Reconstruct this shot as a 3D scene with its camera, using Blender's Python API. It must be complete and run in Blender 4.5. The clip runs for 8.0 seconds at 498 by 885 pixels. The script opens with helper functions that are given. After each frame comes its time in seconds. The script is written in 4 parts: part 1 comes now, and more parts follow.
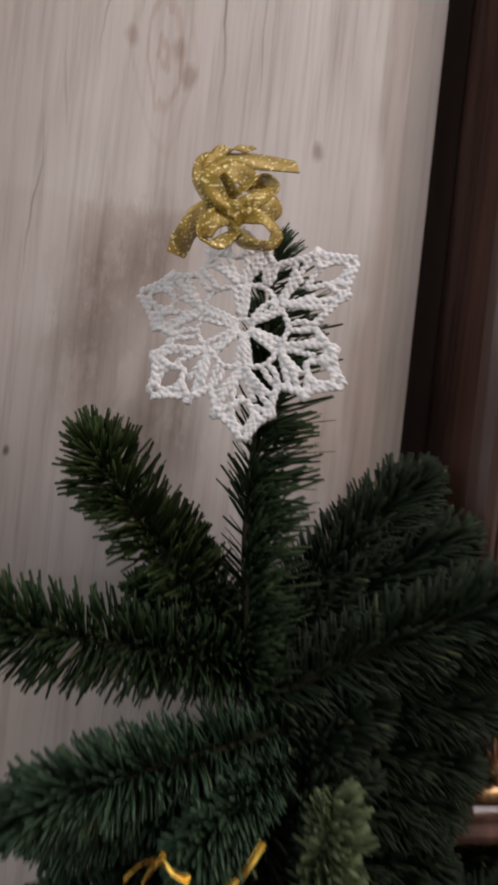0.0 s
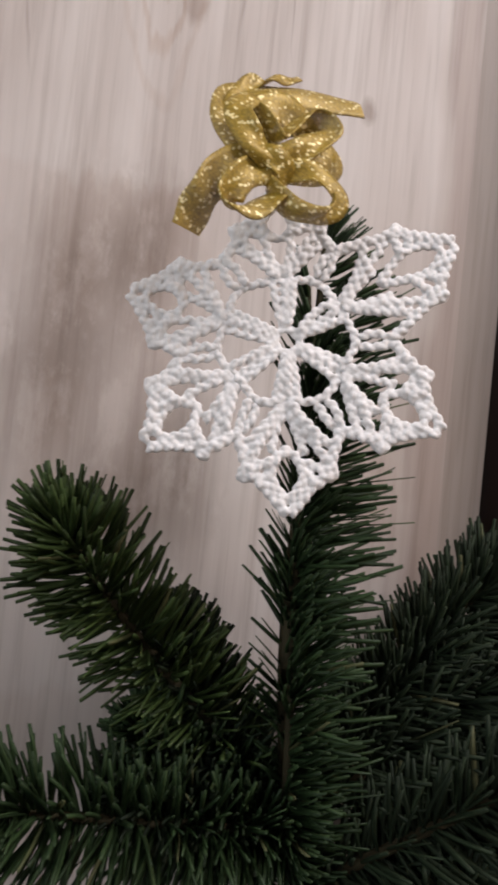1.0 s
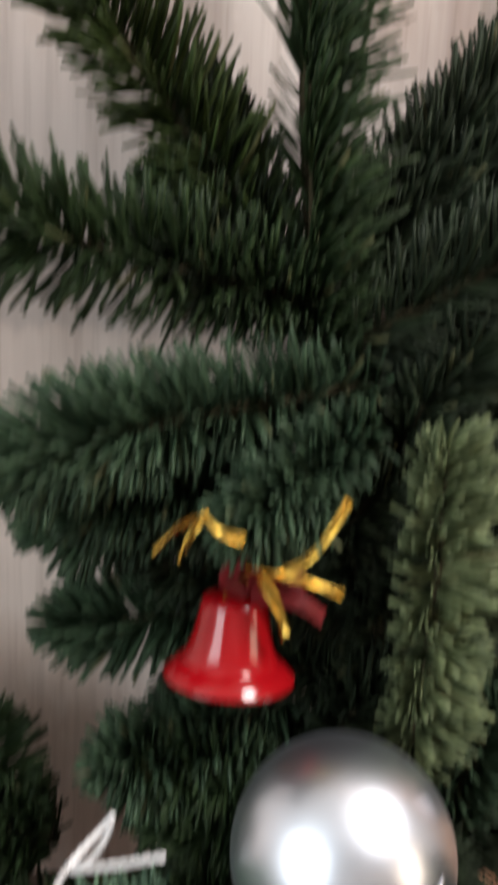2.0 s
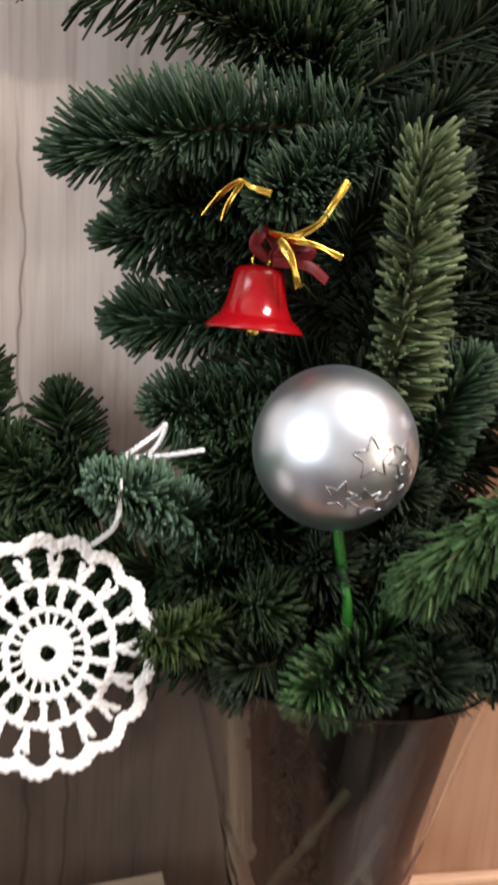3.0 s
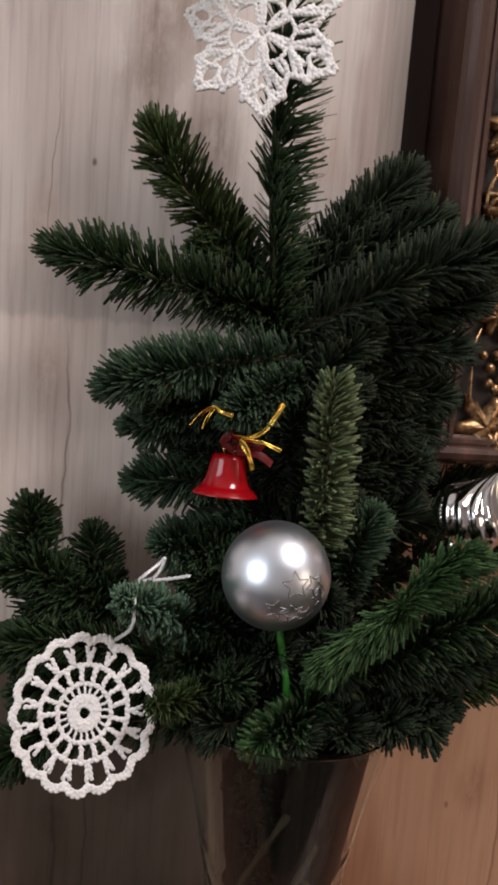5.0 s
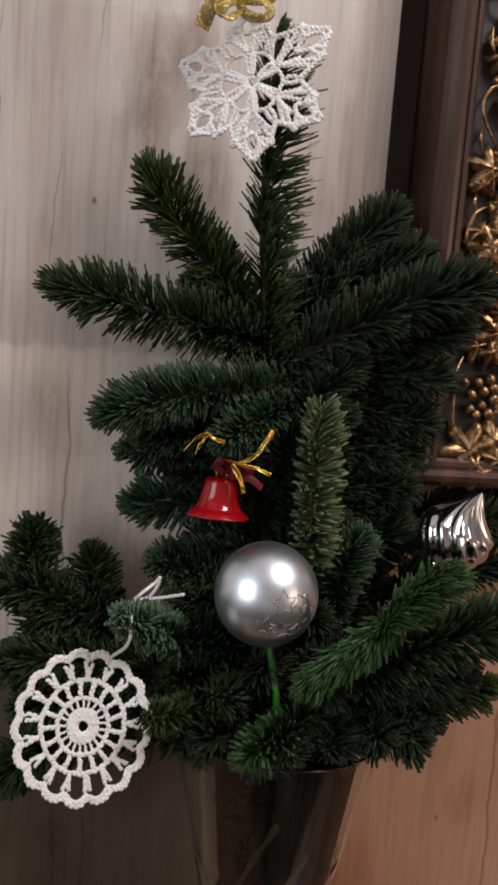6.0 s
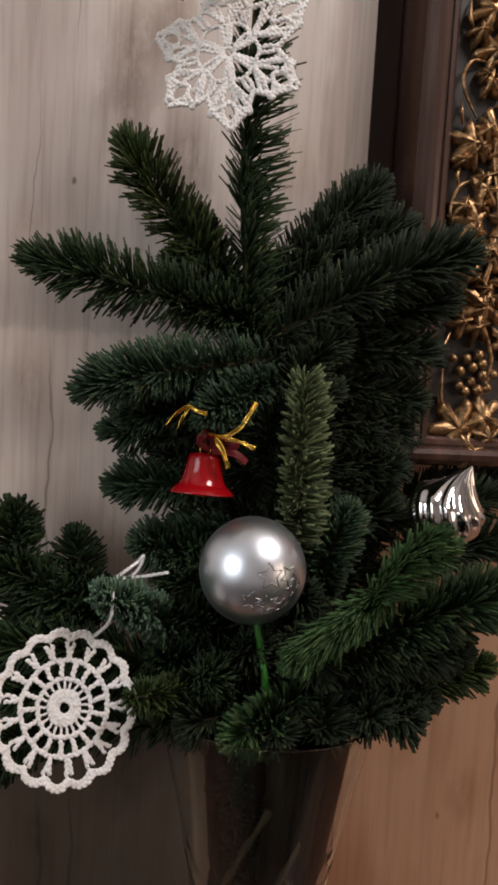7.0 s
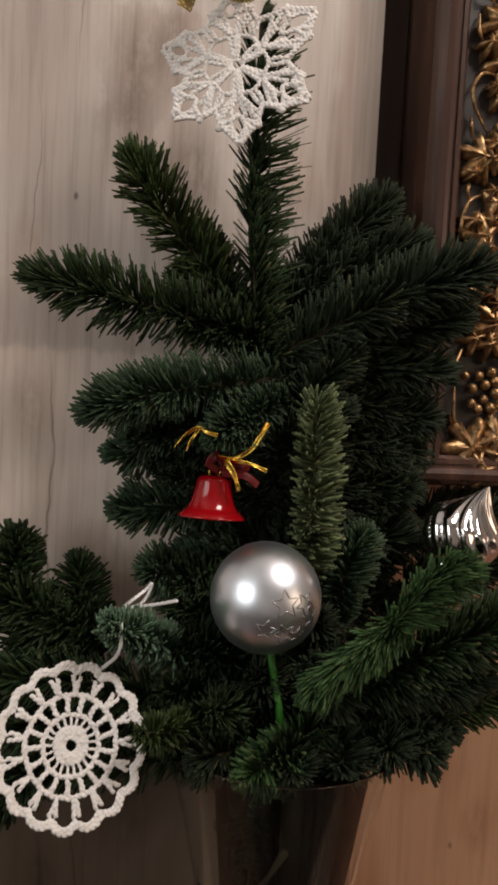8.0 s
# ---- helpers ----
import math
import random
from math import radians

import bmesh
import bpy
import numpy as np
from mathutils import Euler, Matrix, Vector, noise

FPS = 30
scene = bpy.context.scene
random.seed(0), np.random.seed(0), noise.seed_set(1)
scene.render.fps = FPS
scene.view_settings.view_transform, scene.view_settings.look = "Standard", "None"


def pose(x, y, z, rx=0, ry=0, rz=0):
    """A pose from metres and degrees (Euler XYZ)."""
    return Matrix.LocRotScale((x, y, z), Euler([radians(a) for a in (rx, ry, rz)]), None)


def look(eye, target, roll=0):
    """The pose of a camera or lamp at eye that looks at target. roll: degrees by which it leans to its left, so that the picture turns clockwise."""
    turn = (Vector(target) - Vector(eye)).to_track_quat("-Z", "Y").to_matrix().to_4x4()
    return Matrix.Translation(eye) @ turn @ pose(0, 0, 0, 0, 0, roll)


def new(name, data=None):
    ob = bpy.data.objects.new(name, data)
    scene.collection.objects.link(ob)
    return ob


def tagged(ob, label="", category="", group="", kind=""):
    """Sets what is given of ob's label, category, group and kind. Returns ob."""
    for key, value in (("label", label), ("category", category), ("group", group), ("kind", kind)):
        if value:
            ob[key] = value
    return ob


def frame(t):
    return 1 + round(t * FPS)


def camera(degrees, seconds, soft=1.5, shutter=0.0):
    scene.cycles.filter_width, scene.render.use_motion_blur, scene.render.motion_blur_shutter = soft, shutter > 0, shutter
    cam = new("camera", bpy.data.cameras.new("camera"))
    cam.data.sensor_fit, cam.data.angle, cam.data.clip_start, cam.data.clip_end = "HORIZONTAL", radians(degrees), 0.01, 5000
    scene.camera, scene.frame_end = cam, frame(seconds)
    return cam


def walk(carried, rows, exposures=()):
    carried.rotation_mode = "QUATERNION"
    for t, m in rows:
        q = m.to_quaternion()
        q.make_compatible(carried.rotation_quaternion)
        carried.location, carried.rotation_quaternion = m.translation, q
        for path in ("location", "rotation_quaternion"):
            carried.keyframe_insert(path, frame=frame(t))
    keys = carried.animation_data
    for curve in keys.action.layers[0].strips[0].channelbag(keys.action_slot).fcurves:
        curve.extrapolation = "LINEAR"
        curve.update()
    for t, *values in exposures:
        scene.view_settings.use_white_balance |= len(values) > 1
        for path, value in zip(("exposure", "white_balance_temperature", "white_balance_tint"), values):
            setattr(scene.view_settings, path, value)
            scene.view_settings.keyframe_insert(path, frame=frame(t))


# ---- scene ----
cam = camera(36.3, 8.0, soft=3.3, shutter=0.5)
METRES, EYE, TILT, LEAN, TURN = 0.57, 1.28, -0.6, -6.1, -14.0
ROWS = [
    (0.0, 0.0, 0.0, 0.0, 0.0, 0.0, 0.0),
    (0.5, -0.0304, 0.1333, 0.0147, -0.61, 1.71, 0.1),
    (1.0, -0.0259, 0.1777, 0.0216, -0.77, 1.98, 0.29),
    (1.5, -0.0164, 0.1778, -0.0669, 0.37, -2.03, 1.75),
    (1.8, -0.0131, 0.1686, -0.1222, 2.2267, -6.4728, 2.4922),
    (2.0, -0.0074, 0.1629, -0.1762, 4.1, -9.95, 3.2),
    (2.2, -0.0118, 0.1309, -0.2403, 5.2, -8.7, 2.5),
    (3.3, -0.0016, -0.0292, -0.3164, 5.11, -14.16, 1.72),
    (3.5, 0.0109, -0.0551, -0.3135, 5.58, -13.43, 1.7),
    (4.0, 0.0299, -0.1394, -0.2614, 5.93, -10.33, 1.59),
    (4.5, 0.0364, -0.1907, -0.226, 5.59, -8.36, 1.59),
    (6.0, 0.0591, -0.2631, -0.196, 5.39, -6.02, 1.72),
    (6.5, 0.0713, -0.2584, -0.2195, 5.37, -5.04, 2.12),
    (7.0, 0.0723, -0.2503, -0.2495, 5.3, -4.18, 2.73),
    (7.5, 0.0629, -0.2522, -0.2414, 5.37, -3.94, 2.82),
    (8.0, 0.0483, -0.226, -0.2436, 4.42, -3.08, 3.1),
]
walk(cam, [(t, pose(0, 0, EYE, TILT, LEAN, TURN) @ pose(METRES * x, METRES * y, METRES * z, 90 + pitch, roll, yaw)) for t, x, y, z, yaw, pitch, roll in ROWS],
     exposures=[(0.0, -0.5, 6350, 10), (0.5, -0.2, 6350, 10), (1.0, -0.1, 6350, 10), (1.8, 0.38, 6600, 10), (2.0, 0.66, 6500, 7), (2.2, 0.98, 6500, 7), (3.3, 0.92, 6500, 9), (3.5, 0.86, 6500, 10), (4.0, 0.58, 6400, 10), (4.5, 0.22, 6500, 11), (6.0, -0.15, 6500, 10), (7.0, -0.25, 6750, 10), (8.0, -0.3, 7250, 10)])

# ---- light ----
world = bpy.data.worlds.new("room_air")
scene.world = world
world.use_nodes = True
world.node_tree.nodes["Background"].inputs[0].default_value = (0.75, 0.82, 1.0, 1)
world.node_tree.nodes["Background"].inputs[1].default_value = 0.05


def area(name, eye, target, size, watts, color, sizey=None):
    data = bpy.data.lights.new(name, "AREA")
    data.shape, data.size, data.size_y = "RECTANGLE", size, sizey or size
    data.energy, data.color = watts, color
    ob = new(name, data)
    ob.matrix_world = look(eye, target)
    return ob


area("ceiling_lamp", (0.82, -0.45, 2.45), (0.1, 0.3, 1.1), 0.5, 26.0, (1.0, 0.92, 0.92))
area("window_light", (-1.95, -1.0, 1.75), (0.1, 0.35, 1.2), 1.5, 34.0, (0.9, 0.94, 1.0), 1.3)
area("side_lamp", (1.6, -0.8, 1.3), (0.2, 0.35, 1.05), 0.7, 6.5, (1.0, 0.74, 0.56))

# ---- materials ----


def mat(name, color, rough=0.5, metal=0.0, spec=0.5):
    m = bpy.data.materials.new(name)
    m.use_nodes = True
    b = m.node_tree.nodes["Principled BSDF"]
    b.inputs["Base Color"].default_value = (*color, 1)
    b.inputs["Roughness"].default_value = rough
    b.inputs["Metallic"].default_value = metal
    b.inputs["Specular IOR Level"].default_value = spec
    return m


def nd(m, kind, **kw):
    n = m.node_tree.nodes.new(kind)
    for k, v in kw.items():
        n.inputs[k.replace("_", " ")].default_value = v
    return n


def ln(m, a, b):
    m.node_tree.links.new(a, b)


def ramp(m, stops):
    r = m.node_tree.nodes.new("ShaderNodeValToRGB")
    el = r.color_ramp.elements
    while len(el) < len(stops):
        el.new(0.5)
    for e, (p, c) in zip(el, stops):
        e.position, e.color = p, (*c, 1)
    return r


def bsdf(m):
    return m.node_tree.nodes["Principled BSDF"]


def wood(name, stops, scale=(40, 40, 2.2), rough=0.55, blotch=None, bump=0.15, detail=260.0, axis="Z"):
    """Long streaks along one axis, broader figure and pale or dark blotches."""
    m = mat(name, stops[0][1], rough)
    co = nd(m, "ShaderNodeTexCoord")
    mp = nd(m, "ShaderNodeMapping", Scale=scale)
    ln(m, co.outputs["Object"], mp.inputs[0])
    n1 = nd(m, "ShaderNodeTexNoise", Scale=1.0, Detail=6.0, Roughness=0.62, Distortion=0.6)
    ln(m, mp.outputs[0], n1.inputs["Vector"])
    r1 = ramp(m, stops)
    ln(m, n1.outputs[0], r1.inputs[0])
    fine = nd(m, "ShaderNodeMapping", Scale=(detail, detail, detail * 0.035) if axis == "Z" else (detail * 0.035, detail, detail))
    ln(m, co.outputs["Object"], fine.inputs[0])
    n2 = nd(m, "ShaderNodeTexNoise", Scale=1.0, Detail=4.0, Roughness=0.6)
    ln(m, fine.outputs[0], n2.inputs["Vector"])
    r2 = ramp(m, [(0.28, (0.66, 0.63, 0.61)), (0.5, (0.93, 0.93, 0.93)), (0.7, (1.0, 1.0, 1.0))])
    ln(m, n2.outputs[0], r2.inputs[0])
    mx = nd(m, "ShaderNodeMix")
    mx.data_type, mx.blend_type = "RGBA", "MULTIPLY"
    mx.inputs[0].default_value = 0.75
    ln(m, r1.outputs[0], mx.inputs[6]), ln(m, r2.outputs[0], mx.inputs[7])
    out = mx.outputs[2]
    if blotch:
        bm_ = nd(m, "ShaderNodeMapping", Scale=blotch[0])
        ln(m, co.outputs["Object"], bm_.inputs[0])
        n3 = nd(m, "ShaderNodeTexNoise", Scale=1.0, Detail=3.0, Roughness=0.55, Distortion=0.4)
        ln(m, bm_.outputs[0], n3.inputs["Vector"])
        r3 = ramp(m, [(0.45, (0, 0, 0)), (0.62, (1, 1, 1))])
        ln(m, n3.outputs[0], r3.inputs[0])
        m2 = nd(m, "ShaderNodeMix")
        m2.data_type, m2.blend_type = "RGBA", "MULTIPLY"
        m2.inputs[7].default_value = (*blotch[1], 1)
        ln(m, r3.outputs[0], m2.inputs[0]), ln(m, out, m2.inputs[6])
        out = m2.outputs[2]
    ln(m, out, bsdf(m).inputs["Base Color"])
    bp = nd(m, "ShaderNodeBump", Strength=bump, Distance=0.0006)
    ln(m, n2.outputs[0], bp.inputs["Height"])
    ln(m, bp.outputs[0], bsdf(m).inputs["Normal"])
    return m


LAMINATE = wood("grey_oak_laminate", [(0.25, (0.44, 0.385, 0.35)), (0.42, (0.51, 0.455, 0.42)), (0.6, (0.56, 0.51, 0.475)), (0.8, (0.52, 0.465, 0.425))],
                scale=(26, 26, 1.5), blotch=((16, 16, 4), (0.85, 0.825, 0.81)), rough=0.6, bump=0.2)


def marks(m, cracks, knots, plates=(), figures=()):
    """What is coloured into a board: cracks (x, low, high, width), knots (x, z, radius, depth), toned plates with
    ragged ends (x0, x1, z0, z1, colour, raggedness; painted shade too) and flame figures (x, z, reach, depth)."""
    col = bsdf(m).inputs["Base Color"]
    out = col.links[0].from_socket
    co = nd(m, "ShaderNodeTexCoord")
    wob = nd(m, "ShaderNodeTexNoise", Scale=14.0, Detail=3.0)
    ln(m, co.outputs["Object"], wob.inputs["Vector"])
    sep = nd(m, "ShaderNodeSeparateXYZ")
    ln(m, co.outputs["Object"], sep.inputs[0])

    def calc(op, p, q):
        n = nd(m, "ShaderNodeMath")
        n.operation = op
        for sock, v in zip(n.inputs, (p, q)):
            if isinstance(v, float):
                sock.default_value = v
            else:
                ln(m, v, sock)
        return n.outputs[0]
    bend = calc("MULTIPLY", calc("SUBTRACT", wob.outputs[0], 0.5), 0.02)
    x = calc("ADD", sep.outputs[0], bend)
    z = sep.outputs[2]

    def darken(mask, depth, prev):
        mx = nd(m, "ShaderNodeMix")
        mx.data_type, mx.blend_type = "RGBA", "MULTIPLY"
        mx.inputs[7].default_value = (depth, depth * 0.92, depth * 0.86, 1)
        ln(m, mask, mx.inputs[0]), ln(m, prev, mx.inputs[6])
        return mx.outputs[2]

    def band(v, lo, hi, a, c):
        n = nd(m, "ShaderNodeMapRange", From_Min=lo, From_Max=hi, To_Min=a, To_Max=c)
        ln(m, v, n.inputs[0])
        return n.outputs[0]
    rag = nd(m, "ShaderNodeTexNoise", Scale=1.0, Detail=4.0, Roughness=0.65)
    rm = nd(m, "ShaderNodeMapping", Scale=(120, 120, 26))
    ln(m, co.outputs["Object"], rm.inputs[0]), ln(m, rm.outputs[0], rag.inputs["Vector"])
    fray = calc("SUBTRACT", rag.outputs[0], 0.5)
    for x0, x1, z0, z1, tone, rough in plates:
        px = calc("ADD", x, calc("MULTIPLY", fray, rough))
        pz = calc("ADD", z, calc("MULTIPLY", fray, rough * 1.4))
        soft = 0.004 + rough * 0.12
        lim = calc("MINIMUM", band(px, x0 - soft, x0 + soft, 0.0, 1.0), band(px, x1 - soft, x1 + soft, 1.0, 0.0))
        lim = calc("MINIMUM", lim, calc("MINIMUM", band(pz, z0 - soft, z0 + soft, 0.0, 1.0), band(pz, z1 - soft * 0.4, z1 + soft * 0.4, 1.0, 0.0)))
        tint = nd(m, "ShaderNodeMix")
        tint.data_type, tint.blend_type = "RGBA", "MULTIPLY"
        tint.inputs[7].default_value = (*tone, 1)
        ln(m, lim, tint.inputs[0]), ln(m, out, tint.inputs[6])
        out = tint.outputs[2]
    for x0, z0, reach, depth in figures:
        fx = calc("MULTIPLY", calc("SUBTRACT", x, x0), 3.2)
        fz = calc("SUBTRACT", z, z0)
        d = calc("POWER", calc("ADD", calc("MULTIPLY", fx, fx), calc("MULTIPLY", fz, fz)), 0.5)
        rings = calc("SINE", calc("ADD", calc("MULTIPLY", d, 330.0), calc("MULTIPLY", fray, 9.0)), 0.0)
        out = darken(calc("MULTIPLY", band(rings, 0.1, 0.95, 0.0, 1.0), band(d, reach * 0.3, reach, 1.0, 0.0)), depth, out)
    for x0, lo, hi, w in cracks:
        near = band(calc("ABSOLUTE", calc("SUBTRACT", x, x0), 0.0), 0.0, w, 1.0, 0.0)
        ends = calc("MINIMUM", band(z, lo, lo + 0.05, 0.0, 1.0), band(z, hi - 0.05, hi, 1.0, 0.0))
        out = darken(calc("MULTIPLY", near, ends), 0.5, out)
    mot = nd(m, "ShaderNodeTexNoise", Scale=1.0, Detail=5.0, Roughness=0.7)
    mm = nd(m, "ShaderNodeMapping", Scale=(95, 95, 42))
    ln(m, co.outputs["Object"], mm.inputs[0]), ln(m, mm.outputs[0], mot.inputs["Vector"])
    grit = band(mot.outputs[0], 0.36, 0.6, 0.25, 1.0)
    for x0, z0, r, depth in knots:
        dx = calc("MULTIPLY", calc("SUBTRACT", x, x0), 1.7)
        dz = calc("SUBTRACT", z, z0)
        d = calc("POWER", calc("ADD", calc("MULTIPLY", dx, dx), calc("MULTIPLY", dz, dz)), 0.5)
        if r > 0.012:
            d = calc("ADD", d, calc("MULTIPLY", calc("SUBTRACT", mot.outputs[0], 0.5), r * 1.6))
        elif r > 0.004:
            d = calc("ADD", d, calc("MULTIPLY", calc("SUBTRACT", mot.outputs[0], 0.5), r * 1.2))
        spot = band(d, r * 0.35, r, 1.0, 0.0)
        out = darken(calc("MULTIPLY", spot, grit) if r > 0.012 else spot, depth, out)
    ln(m, out, col)


marks(LAMINATE, [(-0.0325, 0.95, 1.17, 0.0011), (-0.085, 1.0, 1.4, 0.0009), (0.058, 1.43, 1.55, 0.001), (-0.012, 1.405, 1.455, 0.0008), (0.004, 1.44, 1.52, 0.0007), (-0.022, 1.33, 1.42, 0.0006), (0.079, 1.43, 1.5, 0.0006), (0.066, 1.34, 1.43, 0.0007), (-0.047, 1.18, 1.33, 0.0006)],
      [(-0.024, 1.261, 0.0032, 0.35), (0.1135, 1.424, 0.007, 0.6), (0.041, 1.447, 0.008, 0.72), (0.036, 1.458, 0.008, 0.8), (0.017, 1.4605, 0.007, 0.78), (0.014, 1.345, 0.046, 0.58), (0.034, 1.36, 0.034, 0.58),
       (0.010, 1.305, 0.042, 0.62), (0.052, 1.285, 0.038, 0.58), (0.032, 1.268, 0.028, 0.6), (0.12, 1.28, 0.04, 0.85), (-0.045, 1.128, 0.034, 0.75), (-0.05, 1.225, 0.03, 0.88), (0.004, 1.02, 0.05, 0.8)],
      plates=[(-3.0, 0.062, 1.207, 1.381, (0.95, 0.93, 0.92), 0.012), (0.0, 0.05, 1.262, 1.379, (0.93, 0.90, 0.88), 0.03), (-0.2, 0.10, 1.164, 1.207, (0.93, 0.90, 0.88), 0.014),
              # lighter below z 1.164; last plate paints the carved panel's shadow edge
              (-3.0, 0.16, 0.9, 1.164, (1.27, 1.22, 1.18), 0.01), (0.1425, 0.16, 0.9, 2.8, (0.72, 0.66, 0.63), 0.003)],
      figures=[(0.030, 1.455, 0.06, 0.88)])
# brown boards, darkened beyond their own tone for light falling off below
DADO = wood("brown_knotty_oak", [(0.25, (0.062, 0.044, 0.031)), (0.45, (0.098, 0.073, 0.054)), (0.62, (0.118, 0.090, 0.068)), (0.8, (0.093, 0.069, 0.050))], scale=(20, 20, 1.6), blotch=((12, 12, 5), (0.7, 0.66, 0.62)), rough=0.6)
marks(DADO, [(-0.0325, 0.6, 0.86, 0.0022), (-0.010, 0.6, 0.87, 0.0016), (0.03, 0.6, 0.8, 0.001)], [(-0.033, 0.815, 0.02, 0.6), (0.03, 0.85, 0.04, 0.6)])
# grey laminate darkened to hold the soft shadow of the carved panel
LAMINATE_SHADOW = wood("shadowed_grey_laminate", [(0.25, (0.28, 0.23, 0.20)), (0.45, (0.33, 0.28, 0.245)), (0.7, (0.37, 0.32, 0.285))], scale=(22, 22, 1.3), rough=0.6, bump=0.2)
ORANGE = wood("honey_wood", [(0.3, (0.330, 0.190, 0.118)), (0.5, (0.400, 0.240, 0.152)), (0.7, (0.430, 0.265, 0.172))], scale=(14, 14, 1.4), rough=0.5, blotch=((8, 8, 3), (0.72, 0.6, 0.52)), detail=180.0)
marks(ORANGE, [(0.335, 0.6, 1.2, 0.002)], [(0.287, 0.785, 0.004, 0.55), (0.31, 0.80, 0.03, 0.75), (0.25, 0.85, 0.03, 0.8)])
TABLEWOOD = wood("red_brown_table_wood", [(0.3, (0.16, 0.075, 0.05)), (0.55, (0.24, 0.115, 0.075)), (0.75, (0.29, 0.15, 0.1))], scale=(1.6, 22, 22), rough=0.35, axis="X")
PINE = wood("pale_pine", [(0.3, (0.27, 0.19, 0.125)), (0.5, (0.36, 0.27, 0.185)), (0.7, (0.40, 0.31, 0.22))], scale=(2, 40, 40), axis="X")
DARKWOOD = wood("dark_brown_wood", [(0.3, (0.02, 0.012, 0.01)), (0.55, (0.045, 0.025, 0.02)), (0.75, (0.07, 0.038, 0.028))], scale=(40, 40, 3), rough=0.36)
PLASTER = mat("cream_wall_paint", (0.8, 0.78, 0.75), 0.8)
BARK = mat("twig_bark", (0.036, 0.031, 0.017), 0.9, spec=0.1)
# near-black matt bark for the stems in the vase
DARKBARK = mat("near_black_bark", (0.011, 0.009, 0.006), 0.9, spec=0.05)
STEMGREEN = mat("green_plastic_stick", (0.020, 0.125, 0.013), 0.4)


def needle_mat(name, dark, light, rough=0.48):
    m = mat(name, dark, rough, spec=0.28)
    g = nd(m, "ShaderNodeNewGeometry")
    r = ramp(m, [(0.0, dark), (0.75, light), (0.975, tuple(c * 1.4 for c in light)), (1.0, (0.13, 0.13, 0.06))])
    ln(m, g.outputs["Random Per Island"], r.inputs[0])
    n = nd(m, "ShaderNodeTexNoise", Scale=420.0, Detail=2.0)
    co = nd(m, "ShaderNodeTexCoord")
    ln(m, co.outputs["Object"], n.inputs["Vector"])
    r2 = ramp(m, [(0.3, (0.82, 0.82, 0.82)), (0.7, (1.12, 1.12, 1.12))])
    ln(m, n.outputs[0], r2.inputs[0])
    mx = nd(m, "ShaderNodeMix")
    mx.data_type, mx.blend_type = "RGBA", "MULTIPLY"
    mx.inputs[0].default_value = 1.0
    ln(m, r.outputs[0], mx.inputs[6]), ln(m, r2.outputs[0], mx.inputs[7])
    ln(m, mx.outputs[2], bsdf(m).inputs["Base Color"])
    thin = nd(m, "ShaderNodeBsdfTranslucent")
    ln(m, mx.outputs[2], thin.inputs[0])
    both = nd(m, "ShaderNodeMixShader")
    both.inputs[0].default_value = 0.4
    ln(m, bsdf(m).outputs[0], both.inputs[1]), ln(m, thin.outputs[0], both.inputs[2])
    ln(m, both.outputs[0], m.node_tree.nodes["Material Output"].inputs[0])
    return m


FIR = needle_mat("dark_fir_needles", (0.0207, 0.0392, 0.0155), (0.0375, 0.0672, 0.0252), 0.5)
FIROLIVE = needle_mat("olive_fir_needles", (0.0240, 0.0400, 0.0115), (0.0560, 0.0880, 0.0260))
FIRBLUE = needle_mat("bluish_fir_needles", (0.0262, 0.0525, 0.0274), (0.0610, 0.1074, 0.0586))
FIRTIP = needle_mat("silvery_green_needles", (0.0587, 0.1173, 0.0762), (0.1408, 0.2346, 0.1525))
FIRBRIGHT = needle_mat("fresh_fir_needles", (0.0320, 0.0780, 0.0250), (0.0760, 0.1480, 0.0520))
FIRPALE = needle_mat("pale_underside_needles", (0.0860, 0.1180, 0.0540), (0.1850, 0.2300, 0.1130))
# fir green darkened to paint the shade inside and right of the bouquet
FIRSHADE = needle_mat("shaded_fir_needles", (0.0202, 0.0308, 0.0168), (0.0269, 0.0420, 0.0204), 0.62)

FIRDRY = needle_mat("dry_fir_needles", (0.06, 0.045, 0.02), (0.14, 0.09, 0.04))


def grainy(m, scale, lo, hi, bump=0.0, dist=0.0004, detail=3.0):
    """Mottles the base colour between lo and hi and adds fine relief."""
    co = nd(m, "ShaderNodeTexCoord")
    n = nd(m, "ShaderNodeTexNoise", Scale=scale, Detail=detail, Roughness=0.65)
    ln(m, co.outputs["Object"], n.inputs["Vector"])
    r = ramp(m, [(0.32, lo), (0.68, hi)])
    ln(m, n.outputs[0], r.inputs[0])
    ln(m, r.outputs[0], bsdf(m).inputs["Base Color"])
    if bump:
        bp = nd(m, "ShaderNodeBump", Strength=bump, Distance=dist)
        ln(m, n.outputs[0], bp.inputs["Height"])
        ln(m, bp.outputs[0], bsdf(m).inputs["Normal"])
    return m


RED = mat("red_enamel", (0.25, 0.003, 0.006), 0.14, spec=0.35)
bsdf(RED).inputs["Coat Weight"].default_value = 0.2
REDRIBBON = mat("red_satin_ribbon", (0.11, 0.004, 0.006), 0.5, spec=0.25)
CHROME = mat("silvered_glass", (0.66, 0.66, 0.67), 0.06, 1.0)
SATIN = mat("satin_silver", (0.70, 0.76, 0.84), 0.35, 1.0)
GLITTER = mat("silver_glitter", (0.35, 0.35, 0.36), 0.3, 1.0)
CORD = mat("silver_thread", (0.62, 0.62, 0.62), 0.42, 0.35)
